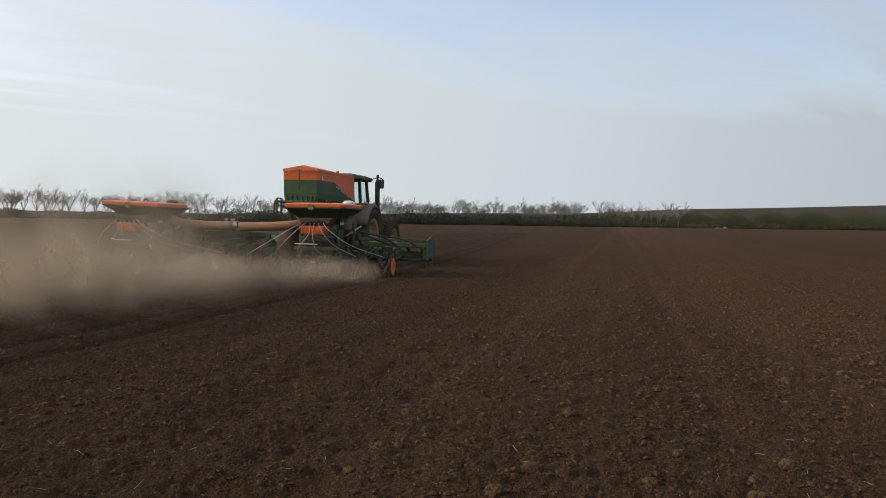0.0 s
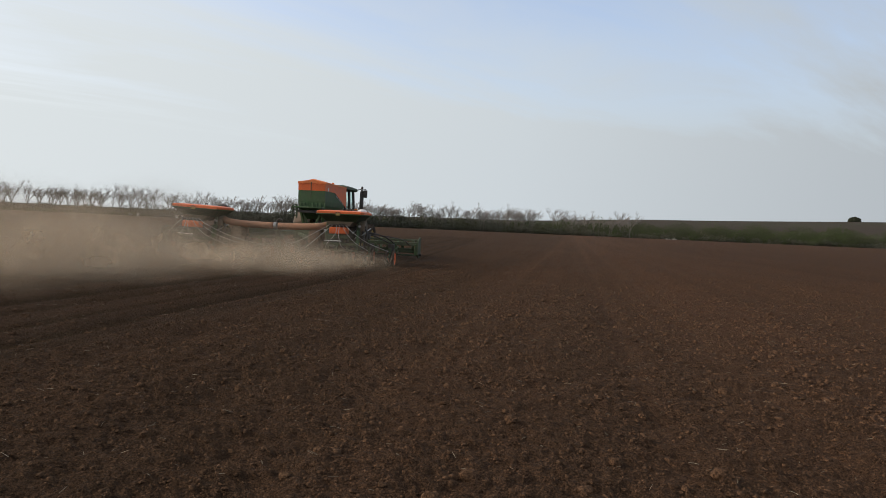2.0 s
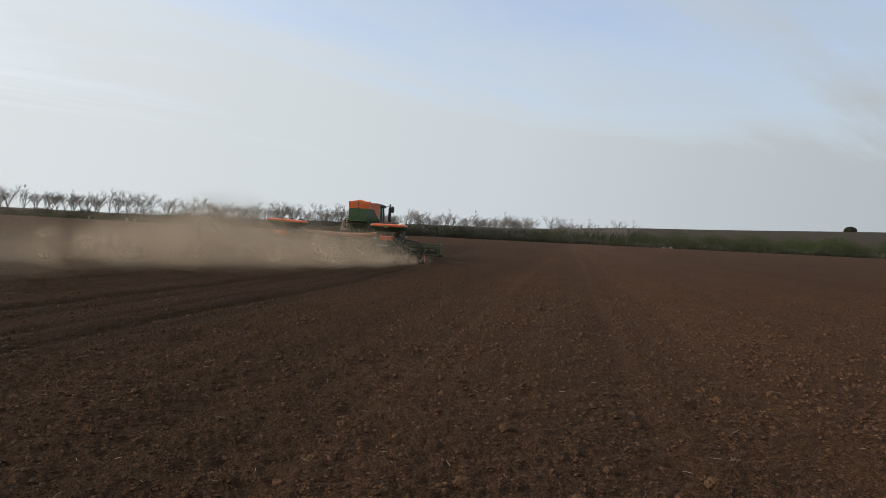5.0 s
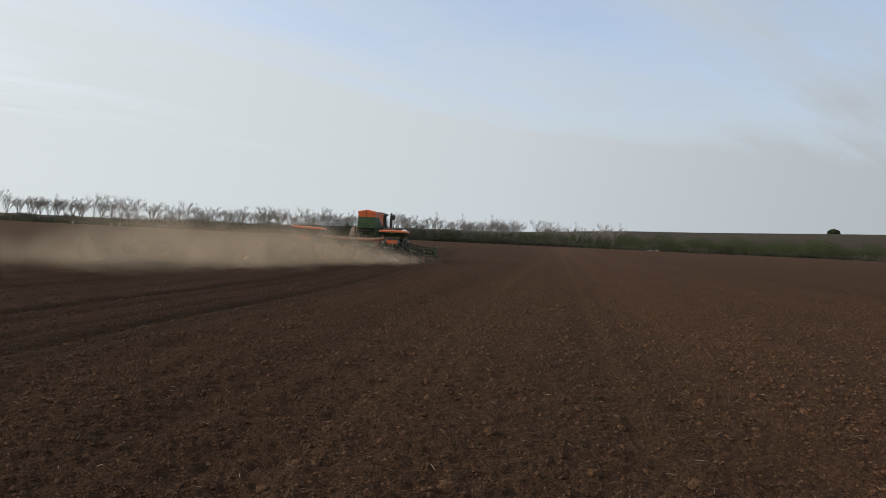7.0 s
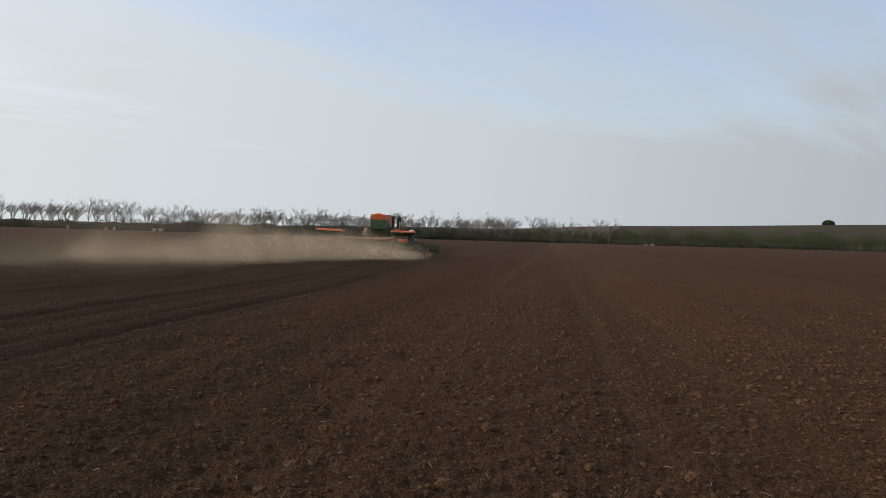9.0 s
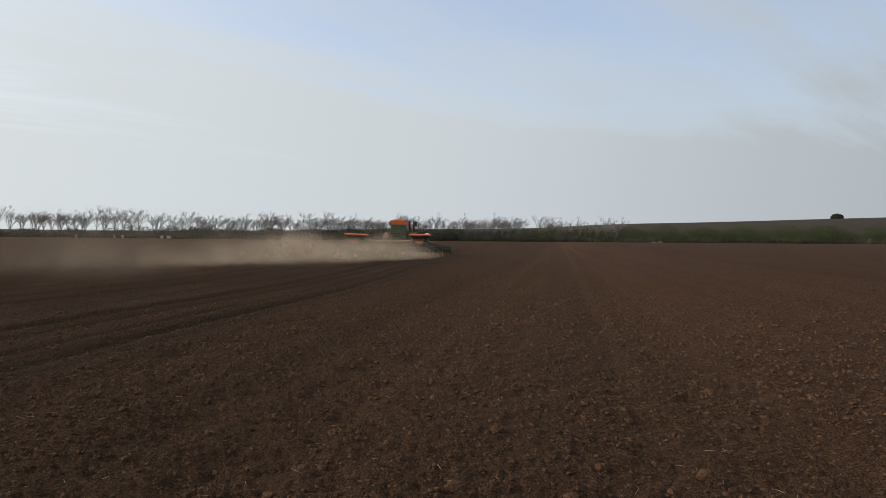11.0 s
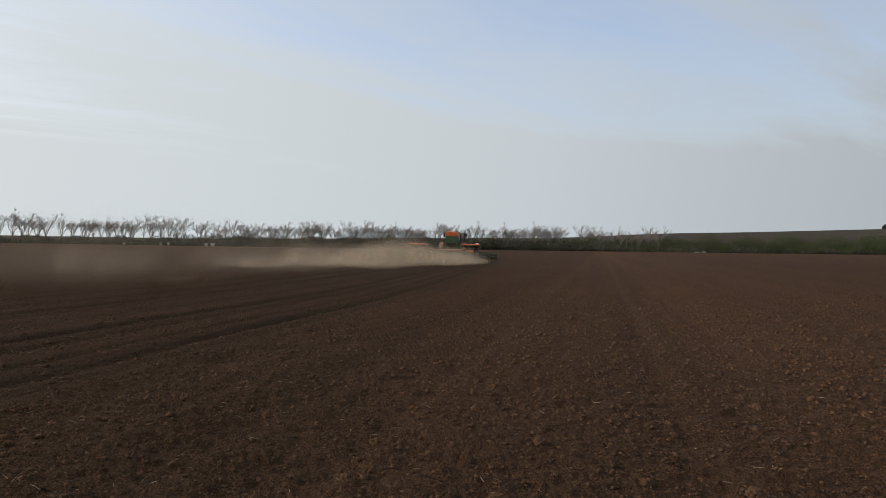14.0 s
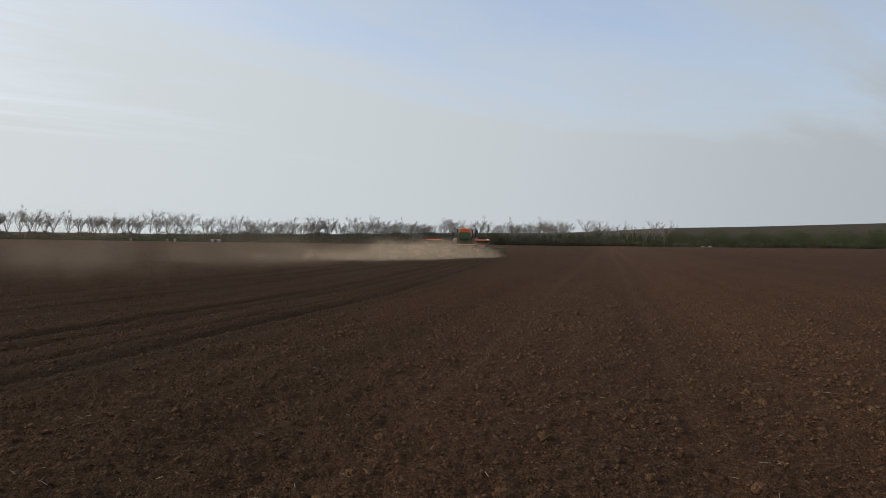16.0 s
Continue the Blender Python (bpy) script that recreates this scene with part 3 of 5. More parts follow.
    wheels += [(tractor_wheel(tr, s * 1.12, 10.75, 0.76, 0.50, "front_wheel"), 0.76) for s in (-1, 1)]
    return tr, wheels


M_FENDER = mat("dusty_mudguard", (0.07, 0.065, 0.05), 0.85, var=0.25, scale=2, dust=0.85)
TRACTOR, TRACTOR_WHEELS = make_tractor()


# ---------------------------------------------------------------- the seed drill
def make_hopper(sd):
    """Central hopper: green trough, orange upper band, gabled orange tarpaulin."""
    y0, y1, hw = 3.80, 7.32, 0.56
    bm = loft(B(), [rect(-0.30, 0.30, y0 + 0.5, y1 - 0.9, 1.55), rect(-hw + 0.02, hw - 0.02, y0 + 0.02, y1 - 0.35, 2.12), rect(-hw, hw, y0, y1, 2.30), rect(-hw, hw, y0, y1, 2.72)])
    hop = part("hopper", bm, M_GREEN, sd, "green steel seed hopper with orange upper part")
    bm = loft(B(), [rect(-hw - 0.004, hw + 0.004, y0 - 0.004, y1 + 0.004, 2.724), rect(-hw - 0.012, hw + 0.012, y0 - 0.012, y1 + 0.012, 3.07)])
    part("upper_band", bm, M_ORANGE, hop, "bright orange upper band")
    # orange front quarter of the flanks, cut along a slope
    for s in (-1, 1):
        x = s * (hw + 0.007)
        tri = [(x, 5.30, 2.73), (x, y1 + 0.004, 2.73), (x, y1 + 0.004, 2.16)]
        off = Vector((s * 0.008, 0, 0))
        part("side_panel", loft(B(), [[Vector(p) - off for p in tri], [Vector(p) + off for p in tri]]), M_ORANGE, hop, "orange flank panel")
        # lettering along the slope, kept as plain bars
        d = (Vector((0, 7.15, 2.20)) - Vector((0, 5.45, 2.62))).normalized()
        q = d.to_track_quat("Y", "Z").to_matrix()
        for u, w in ((0.08, 0.14), (0.26, 0.16), (0.56, 0.10), (0.69, 0.18), (0.90, 0.10), (1.16, 0.12), (1.32, 0.12)):
            c = Vector((s * (hw + 0.016), 5.42, 2.62)) + d * (u + w / 2)
            part("lettering_bar", box(B(), c, (0.008, w, 0.070), 0, q), M_HOSE, hop, "pale lettering bar")
        part("badge", box(B(), (s * (hw + 0.016), 4.25, 2.80), (0.01, 0.10, 0.14), 0), M_WHITE, hop, "small pale badge")
    # tarpaulin: gable at the back, ridge sinking to the front, sagging hem
    bm = B()
    rows = []
    n = 14
    for k in range(n + 1):
        u = k / n
        y = y0 - 0.03 + (y1 - y0 + 0.06) * u
        ridge = 3.215 if 0.04 < u < 0.52 else (3.17 if u <= 0.04 else 3.215 - 0.13 * (u - 0.52) / 0.48)
        wob = 0.008 * math.sin(k * 2.1)
        rows.append([(-hw - 0.03, y, 3.0 + wob), (-hw - 0.03, y, 3.075), (-hw * 0.55, y, 3.075 + (ridge - 3.075) * 0.55 - 0.012), (0, y, ridge), (hw * 0.55, y, 3.075 + (ridge - 3.075) * 0.55 - 0.012),
                     (hw + 0.03, y, 3.075), (hw + 0.03, y, 3.0 - wob), (0, y, 3.02)])
    loft(bm, rows)
    tarp = part("tarpaulin", bm, M_TARP, hop, "orange tarpaulin cover with a low ridge")
    part("strap", box(B(), (-0.02, y0 - 0.045, 2.74), (0.035, 0.012, 0.66), 0.003), M_DGREEN, tarp, "green strap")
    for x in (-0.36, 0.14, 0.3):
        part("cord", hose(B(), [(x - 0.12, y0 - 0.05, 3.06), (x, y0 - 0.05, 2.97), (x + 0.14, y0 - 0.05, 3.07)], 0.010, 5, 5), M_TARP, tarp)
    # platform, carrying frame and ladder
    bm = box(B(), (0, y0 - 0.25, 2.02), (1.15, 0.5, 0.06), 0.01)
    box(bm, (0, y0 - 0.03, 2.13), (1.0, 0.05, 0.16), 0.01)
    for x in (-0.42, -0.26, -0.1, 0.1, 0.26, 0.42):
        box(bm, (x, y0 - 0.07, 2.12), (0.05, 0.06, 0.20), 0.006)
    part("platform", bm, M_GREEN, sd, "green rear step platform")
    for s in (-1, 1):
        part("hopper_leg", beam(B(), (s * 0.50, y0 + 0.1, 2.1), (s * 0.36, y0 + 0.5, 1.1), 0.10, 0.12), M_GREEN, sd)
        part("hopper_leg", beam(B(), (s * 0.46, y1 - 0.9, 2.1), (s * 0.36, y1 - 1.3, 1.1), 0.10, 0.12), M_GREEN, sd)
        part("hopper_brace", beam(B(), (s * 0.46, y0 + 0.15, 2.0), (s * 0.10, y0 + 0.2, 1.2), 0.07, 0.07), M_GREEN, sd)
    bm = B()
    for x in (-0.66, -0.50):
        beam(bm, (x, y0 - 0.3, 1.58), (x, y0 - 0.3, 2.12), 0.06, 0.06)
    for z in (1.68, 1.9, 2.12):
        beam(bm, (-0.66, y0 - 0.3, z), (-0.50, y0 - 0.3, z), 0.05, 0.04)
    beam(bm, (-0.56, y0 - 0.3, 1.98), (-0.4, y0 - 0.2, 1.98), 0.06, 0.06)
    hose(bm, [(-0.66, y0 - 0.3, 2.06), (-0.72, y0 - 0.3, 2.0), (-0.75, y0 - 0.3, 1.72), (-0.68, y0 - 0.3, 1.62)], 0.025, 6, 4)
    part("ladder", bm, M_DGREEN, sd, "dark green folding ladder")
    part("rail", hose(B(), [(0.62, y0 - 0.3, 1.6), (0.64, y0 - 0.32, 2.15), (0.60, y0 - 0.05, 2.22)], 0.022, 6, 5), M_GREEN, sd)


def make_wing(sd, s):
    """One seed station: boat-shaped lidded bin, metering housing, delivery hoses."""
    cx, y0, y1, hw = (2.47, -1.03, 0.62, 0.84) if s > 0 else (-2.70, -1.03, 0.52, 0.90)
    mx = cx - (0.05 if s > 0 else 0.16)      # middle of the metering box
    up = 0.06
    bm = loft(B(), [rect(cx - hw * 0.58, cx + hw * 0.58, y0 + 0.42, y1 - 0.3, 1.40 + up), rect(cx - hw * 0.72, cx + hw * 0.72, y0 + 0.26, y1 - 0.2, 1.52 + up), rect(cx - hw + 0.03, cx + hw - 0.03, y0 + 0.04, y1 - 0.03, 1.70 + up)])
    bin_ = part("seed_bin", bm, M_DGREEN, sd, "green boat-shaped seed bin")
    ch = 0.22
    def oct_(i, z):
        a, b, c, d = cx - hw + i, cx + hw - i, y0 + i, y1 - i
        return [(a + ch * 0.4, c, z), (b - ch * 0.4, c, z), (b, c + ch, z), (b, d - ch, z), (b - ch, d, z), (a + ch, d, z), (a, d - ch, z), (a, c + ch, z)]
    bm = loft(B(), [oct_(0.02, 1.70 + up), oct_(0, 1.71 + up), oct_(0, 1.775 + up), oct_(0.05, 1.80 + up), oct_(0.25, 1.82 + up)])
    lid = part("lid", bm, M_ORANGE, bin_, "bright orange lid")
    part("rim", loft(B(), [oct_(-0.012, 1.672 + up), oct_(-0.012, 1.698 + up)]), M_GREEN, bin_, "green rim under the lid")
    part("latch", box(B(), (cx - 0.03, y0 - 0.02, 1.68 + up), (0.14, 0.03, 0.09), 0.01), M_YELLOW, lid, "yellow latch plate")
    part("latch_handle", hose(B(), [(cx - 0.10, y0 - 0.03, 1.73 + up), (cx - 0.03, y0 - 0.05, 1.76 + up), (cx + 0.05, y0 - 0.03, 1.73 + up)], 0.014, 6, 4), M_BLACK, lid)
    bm = turned(B(), [(0.001, 0.11), (0.10, 0.10), (0.17, 0.05), (0.18, 0.0), (0.001, 0.0)], 18)
    part("air_cap", bm, M_WHITE if s > 0 else M_BLACK, lid, "pale domed air cap" if s > 0 else "dark domed air cap", True, at=pose(cx + 0.56, 0.1, 1.80 + up, 0, -90, 0))
    part("hinge_hook", hose(B(), [(cx + 0.30, y0 + 0.2, 1.80 + up), (cx + 0.30, y0 + 0.2, 1.86 + up), (cx + 0.38, y0 + 0.2, 1.88 + up), (cx + 0.40, y0 + 0.2, 1.81 + up)], 0.015, 6, 4), M_BLACK, lid)
    part("neck", loft(B(), [rect(mx - 0.33, mx + 0.36, -0.80, 0.0, 1.33), rect(cx - 0.46, cx + 0.46, -0.84, 0.25, 1.44 + up)]), M_NECK, sd, "dust-brown bin outlet")
    bm = loft(B(), [rect(mx - 0.29, mx + 0.29, -0.86, -0.55, 1.07), rect(mx - 0.30, mx + 0.30, -0.90, -0.52, 1.10), rect(mx - 0.30, mx + 0.30, -0.90, -0.52, 1.26), rect(mx - 0.28, mx + 0.28, -0.84, -0.55, 1.30)])
    meter = part("metering_box", bm, M_ORANGE, sd, "bright orange metering housing")
    for k in range(6):
        x = mx - 0.27 + 0.108 * k
        part("outlet_cap", rod(B(), (x, -0.80, 1.29), (x - 0.01, -0.88, 1.39), 0.040, 8), M_BLACK, meter)
        part("meter_rib", box(B(), (x, -0.905, 1.18), (0.018, 0.014, 0.15), 0.004), M_ORANGE, meter)
    part("meter_shelf", box(B(), (mx, -0.68, 1.335), (0.72, 0.30, 0.03), 0.008), M_BLACK, sd)
    bm = B()
    for x in (-0.55, 0.55):
        beam(bm, (cx + x, -0.45, 0.42), (cx + x, -0.35, 1.42 + up), 0.08, 0.10)
        beam(bm, (cx + x, -0.45, 0.55), (cx + x, 1.2, 0.60), 0.08, 0.10)
        beam(bm, (cx + x, 0.3, 1.40 + up), (cx + x * 1.1, 1.15, 0.70), 0.07, 0.07)
    beam(bm, (cx - 0.60, -0.70, 0.72), (cx + 0.60, -0.70, 0.72), 0.08, 0.10)
    beam(bm, (cx - 0.60, -0.62, 0.50), (cx + 0.60, -0.62, 0.50), 0.06, 0.06)
    for x in (-0.4, -0.1, 0.25):
        box(bm, (cx + x, -0.70, 0.60), (0.05, 0.06, 0.24), 0.008)
    part("wing_frame", bm, M_DGREEN, sd)
    for x in (-0.20, 0.20):
        part("step_plate", box(B(), (mx + x, -0.80, 0.96), (0.36, 0.04, 0.12), 0.012), M_DGREEN, sd, "dark green plate under the metering box")
        part("plate_hanger", beam(B(), (mx + x, -0.80, 1.06), (mx + x, -0.72, 0.74), 0.05, 0.04), M_DGREEN, sd)
    part("step_bar", rod(B(), (mx - 0.46, -0.90, 0.83), (mx + 0.14, -0.90, 0.83), 0.013, 8), M_WHITE, sd, "pale step bar")
    # machinery packed under the bin: fan housing, gearbox, valve block, rods and a chain guard
    part("fan_housing", turned(B(), [(0.08, -0.10), (0.24, -0.12), (0.27, -0.05), (0.27, 0.05), (0.24, 0.12), (0.08, 0.10)], 20), M_NECK, sd, "dusty round fan housing", at=pose(cx + 0.64, -0.05, 1.30))
    part("chain_guard", box(B(), (cx + 0.58, -0.52, 0.98), (0.05, 0.34, 0.46), 0.02), M_GREEN, sd, "green chain guard")
    for x, z in ((0.40, 1.10), (0.48, 0.92), (0.74, 1.05)):
        part("linkage_rod", rod(B(), (cx + x, -0.58, z), (cx + x + 0.10, 0.3, z + 0.25), 0.022, 7), M_STEEL, sd)
    part("valve_block", box(B(), (cx + 0.80, 0.10, 1.02), (0.16, 0.20, 0.18), 0.02), M_BLACK, sd)
    part("valve_tag", box(B(), (cx + 0.64, -0.60, 1.36), (0.10, 0.02, 0.07), 0.004), M_HOSE, sd, "small pale data plate")
    bm = box(B(), (cx + 0.45, 0.2, 1.15), (0.32, 0.42, 0.42), 0.04)
    rod(bm, (cx + 0.12, 0.35, 1.0), (cx + 0.62, 0.35, 1.0), 0.17, 14)
    box(bm, (cx - 0.25, 0.35, 0.85), (0.55, 0.3, 0.3), 0.03)
    box(bm, (cx + 0.1, 0.55, 0.55), (1.0, 0.2, 0.18), 0.02)
    part("drive_gear", bm, M_BLACK, sd)
    for k in range(3):
        x = cx + 0.35 + 0.14 * k
        part("air_hose", hose(B(), [(x, 0.1, 1.35), (x + 0.25, -0.35, 1.1), (x + 0.15, -0.3, 0.7), (x + 0.25, 0.3, 0.45)], 0.035, 7, 8), M_BLACK, sd)
    # pale delivery hoses to the six rows
    for k in range(6):
        row = s * (0.375 + 0.75 * k)
        x = mx - 0.27 + 0.108 * (k if s > 0 else 5 - k)
        far = row - x
        pts = [(x, -0.88, 1.38), (x + far * 0.18, -1.04, 1.17), (x + far * 0.55, -0.94, 0.82), (row, -0.30, 0.52)]
        if abs(far) < 0.5:
            pts = [(x, -0.88, 1.38), (x + 0.03, -1.08, 1.08), (x + far * 0.6, -0.98, 0.70), (row, -0.30, 0.50)]
        part("seed_hose", hose(B(), pts, 0.010, 6, 8), M_HOSE, sd, "pale flexible seed hose")


def make_row_unit(sd, row):
    """One coulter row: parallel arms, orange-sided gauge wheel, slanted press wheels, seed bowl."""
    bm = B()
    for dz in (0.0, 0.16):
        beam(bm, (row - 0.09, 1.15, 0.52 + dz), (row - 0.09, 0.45, 0.42 + dz), 0.035, 0.05, 0.006)
        beam(bm, (row + 0.09, 1.15, 0.52 + dz), (row + 0.09, 0.45, 0.42 + dz), 0.035, 0.05, 0.006)
    box(bm, (row, 0.30, 0.48), (0.12, 0.42, 0.26), 0.02)
    beam(bm, (row, 0.2, 0.46), (row, -0.34, 0.34), 0.07, 0.09, 0.01)
    box(bm, (row, -0.12, 0.56), (0.10, 0.10, 0.18), 0.015)
    rod(bm, (row, -0.06, 0.42), (row + 0.03, -0.28, 0.66), 0.018, 6)
    arm = part("row_unit", bm, M_DGREEN, sd, "dark green coulter arm")
    part("seed_bowl", rod(B(), (row, 0.12, 0.52), (row, 0.12, 0.78), 0.10, 10, 0.13), M_BLACK, arm)
    wheels = []
    # inner discs dulled: the dust cloud and dark hiding them put into the colour
    skin = M_ORANGE if abs(row) > 4 else M_DULLED
    for x, m in ((0.12, skin), (-0.12, skin)):
        sg = 1 if x > 0 else -1
        bm = turned(B(), [(0.02, sg * -0.02), (0.22, sg * -0.02), (0.235, 0.0), (0.235, sg * 0.03), (0.20, sg * 0.045), (0.07, sg * 0.025), (0.06, sg * 0.05), (0.02, sg * 0.05)], 22)
        for k in range(5):
            a = 2 * math.pi * k / 5
            rod(bm, (sg * 0.03, 0.14 * math.cos(a), 0.14 * math.sin(a)), (sg * 0.05, 0.14 * math.cos(a), 0.14 * math.sin(a)), 0.025, 6)
        w = part("gauge_wheel", bm, m, arm, "orange gauge wheel disc", at=pose(row + x, 0.05, 0.28))
        part("tyre", turned(B(), [(0.232, sg * -0.05), (0.27, sg * -0.055), (0.295, sg * -0.02), (0.295, sg * 0.03), (0.27, sg * 0.05), (0.232, sg * 0.045)], 22), M_RUBBER, w, smooth_faces=True)
        wheels.append(w)
    for sg in (-1, 1):
        bm = turned(B(), [(0.02, -0.03), (0.15, -0.02), (0.19, -0.03), (0.205, 0.0), (0.19, 0.03), (0.15, 0.02), (0.02, 0.03)], 18)
        part("press_wheel", bm, M_RUBBER, arm, "black slanted press wheel", True, at=pose(row + sg * 0.09, -0.36, 0.185, 0, sg * 22, sg * 8))
    return wheels


def make_frame(sd):
    """Folding toolbar across the working width, with end plates, and the central drawbar."""
    for s in (-1, 1):
        bm = beam(B(), (s * 0.2, 1.22, 0.80), (s * 4.90, 1.22, 0.80), 0.13, 0.13)
        part("toolbar", bm, M_DGREEN, sd, "green square toolbar")
        part("toolbar", beam(B(), (s * 0.2, 1.62, 0.93), (s * 4.90, 1.62, 0.93), 0.08, 0.08), M_DGREEN, sd)
        part("outer_beam", beam(B(), (s * 3.45, 1.50, 0.55), (s * 4.90, 1.50, 0.55), 0.12, 0.17), M_DGREEN, sd, "dark green lower outer beam")
        for x in (3.75, 4.32, 4.70):
            part("gusset", box(B(), (s * x, 1.42, 0.76), (0.10, 0.09, 0.34), 0.012), M_DGREEN, sd)
        bm = beam(B(), (s * 0.3, 1.40, 0.40), (s * 4.92, 1.40, 0.38), 0.05, 0.06)
        part("lower_bar", bm, M_DGREEN, sd)
        for k in range(7):
            x = s * (0.35 + 0.75 * k)
            if abs(x) > 4.9:
                continue
            bm = beam(B(), (x, 1.10, 0.74), (x, 1.70, 0.87), 0.07, 0.08)
            box(bm, (x, 1.24, 0.56), (0.10, 0.16, 0.30), 0.01)
            part("bracket", bm, M_GREEN, sd)
        # end plate
        prof = [(s * 4.93, 1.05, 0.40), (s * 4.93, 1.30, 0.30), (s * 4.93, 1.72, 0.32), (s * 4.93, 1.78, 0.98), (s * 4.93, 1.60, 1.06), (s * 4.93, 1.10, 0.94)]
        off = Vector((0.022, 0, 0))
        end = part("end_plate", loft(B(), [[Vector(p) - off for p in prof], [Vector(p) + off for p in prof]]), M_DGREEN, sd, "green end plate")
        part("plate_bracket", box(B(), (s * 4.86, 1.16, 0.60), (0.10, 0.05, 0.14), 0.01), M_DGREEN, end)
        part("hub", rod(B(), (s * 4.95, 1.3, 0.42), (s * 5.04, 1.3, 0.42), 0.05, 10), M_BLACK, end)
        part("toolbar_leg", beam(B(), (s * 3.55, 1.22, 0.6), (s * 3.4, 1.9, 0.95), 0.09, 0.10), M_GREEN, sd)
    bm = B()
    for s in (-1, 1):
        beam(bm, (s * 0.36, 0.9, 0.95), (s * 0.36, 6.0, 1.05), 0.14, 0.20)
        beam(bm, (s * 0.36, 6.0, 1.05), (s * 0.10, 6.75, 0.75), 0.12, 0.16)
        beam(bm, (s * 0.36, 1.2, 0.95), (s * 0.36, 1.22, 0.60), 0.14, 0.14)
    for y in (1.1, 2.6, 4.2, 5.8):
        beam(bm, (-0.36, y, 1.0), (0.36, y, 1.0), 0.12, 0.14)
    part("drawbar", bm, M_DGREEN, sd, "dark green drawbar frame")
    for s in (-1, 1):
        part("fold_arm", beam(B(), (s * 0.3, 1.0, 1.10), (s * 2.0, 0.6, 0.95), 0.13, 0.15), M_DGREEN, sd)
        part("fold_cylinder", rod(B(), (s * 0.25, 0.9, 1.28), (s * 1.7, 0.75, 1.12), 0.05, 10), M_STEEL, sd, "worn steel ram")
    # air ducts joining the two stations, with a clamp in the middle
    for s in (-1, 1):
        bm = hose(B(), [(s * 0.10, -0.25, 1.24), (s * 0.9, -0.28, 1.25), (s * 1.62, -0.25, 1.30), (s * 1.95, -0.15, 1.38)], 0.118, 16, 7)
        part("air_duct", bm, M_TUBE, sd, "dusty orange-brown air duct", True)
    bm = turned(B(), [(0.122, -0.05), (0.14, -0.05), (0.14, 0.05), (0.122, 0.05)], 20)
    clamp = part("clamp", bm, M_STEEL, sd, "steel duct clamp", at=pose(0, -0.25, 1.24))
    part("clamp_lever", hose(B(), [(0.05, -0.05, 0.16), (0.12, -0.05, 0.24), (0.24, -0.05, 0.20)], 0.03, 6, 5), M_BLACK, clamp)
    part("clamp_pin", rod(B(), (0.0, 0.0, 0.138), (0.0, 0.0, 0.18), 0.05), M_BLACK, clamp)
    # lifted transport wheels beside each station
    wheels = []
    for s in (-1, 1):
        bm = turned(B(), [(0.05, -0.1), (0.27, -0.12), (0.29, 0.0), (0.27, 0.12), (0.05, 0.1)], 20)
        w = part("transport_wheel", bm, M_DUSTY, sd, "dust-coated lifted transport wheel", at=pose(s * 1.42, 0.05, 0.86))
        part("tyre", turned(B(), [(0.27, -0.16), (0.40, -0.19), (0.47, -0.15), (0.49, 0.0), (0.47, 0.15), (0.40, 0.19), (0.27, 0.16)], 28), M_DUSTY, w, smooth_faces=True)
        part("wheel_arm", beam(B(), (s * 1.15, 0.05, 0.86), (s * 0.45, 1.0, 0.98), 0.10, 0.12), M_DGREEN, sd)
    # black hydraulic and air hoses looping over the outer toolbar
    for s in (-1, 1):
        for k, (h, e) in enumerate(((1.10, 4.05), (1.02, 3.9), (1.06, 4.6))):
            part("loop_hose", hose(B(), [(s * 2.9, 0.3, 1.12 - 0.06 * k), (s * 3.35, 0.5, h + 0.03), (s * (e - 0.25), 0.8, h - 0.10), (s * e, 1.15, 0.78)], 0.030 - 0.006 * k, 7, 8), M_BLACK, sd)
    part("rear_board", box(B(), (0.0, 3.5, 1.86), (0.8, 0.05, 0.12), 0.01), M_BLACK, sd)


def make_seeder():
    sd = empty("seed_drill", "wide green and orange precision seed drill at work, dusty", "seed drill")
    make_frame(sd)
    make_hopper(sd)
    for ob in sd.children:
        if ob.name.split(".")[0] in ("hopper", "platform", "hopper_leg", "hopper_brace", "ladder", "rail"):
            ob.location.x += 0.06
    spinning = []
    for s in (-1, 1):
        before = set(sd.children)
        make_wing(sd, s)
        if s < 0:
            # the outer end of this folding wing rides higher
            tilt = pose(-1.7, 0, 1.45, 0, 2.0, 0) @ pose(1.7, 0, -1.5)
            for ob in set(sd.children) - before:
                if ob.name.split(".")[0] != "seed_hose":
                    ob.matrix_basis = tilt @ ob.matrix_basis
    for k in range(12):
        w = make_row_unit(sd, -4.125 + 0.75 * k)
        if k >= 9:
            spinning += w
    return sd, spinning


M_NECK = mat("dusty_green", (0.05, 0.06, 0.035), 0.85, var=0.2, scale=3, dust=0.75)
SEEDER, SEEDER_WHEELS = make_seeder()


# ---------------------------------------------------------------- the tree belt, thickets and far things
def place(az, r):
    a = radians(az)
    x, y = r * math.sin(a), r * math.cos(a)
    return x, y, float(land(np.array([x]), np.array([y]))[0])


def stick(vs, fs, a, b, ra, rb):
    """A three-sided tapering stick, added to plain lists."""
    d = (b - a).normalized()
    q = d.to_track_quat("Z", "Y")
    n = len(vs)
    for p, r in ((a, ra), (b, rb)):
        for k in range(3):
            t = 2.0944 * k
            vs.append(tuple(p + q @ Vector((r * math.cos(t), r * math.sin(t), 0))))
    for k in range(3):
        j = (k + 1) % 3
        fs.append((n + k, n + j, n + 3 + j, n + 3 + k))


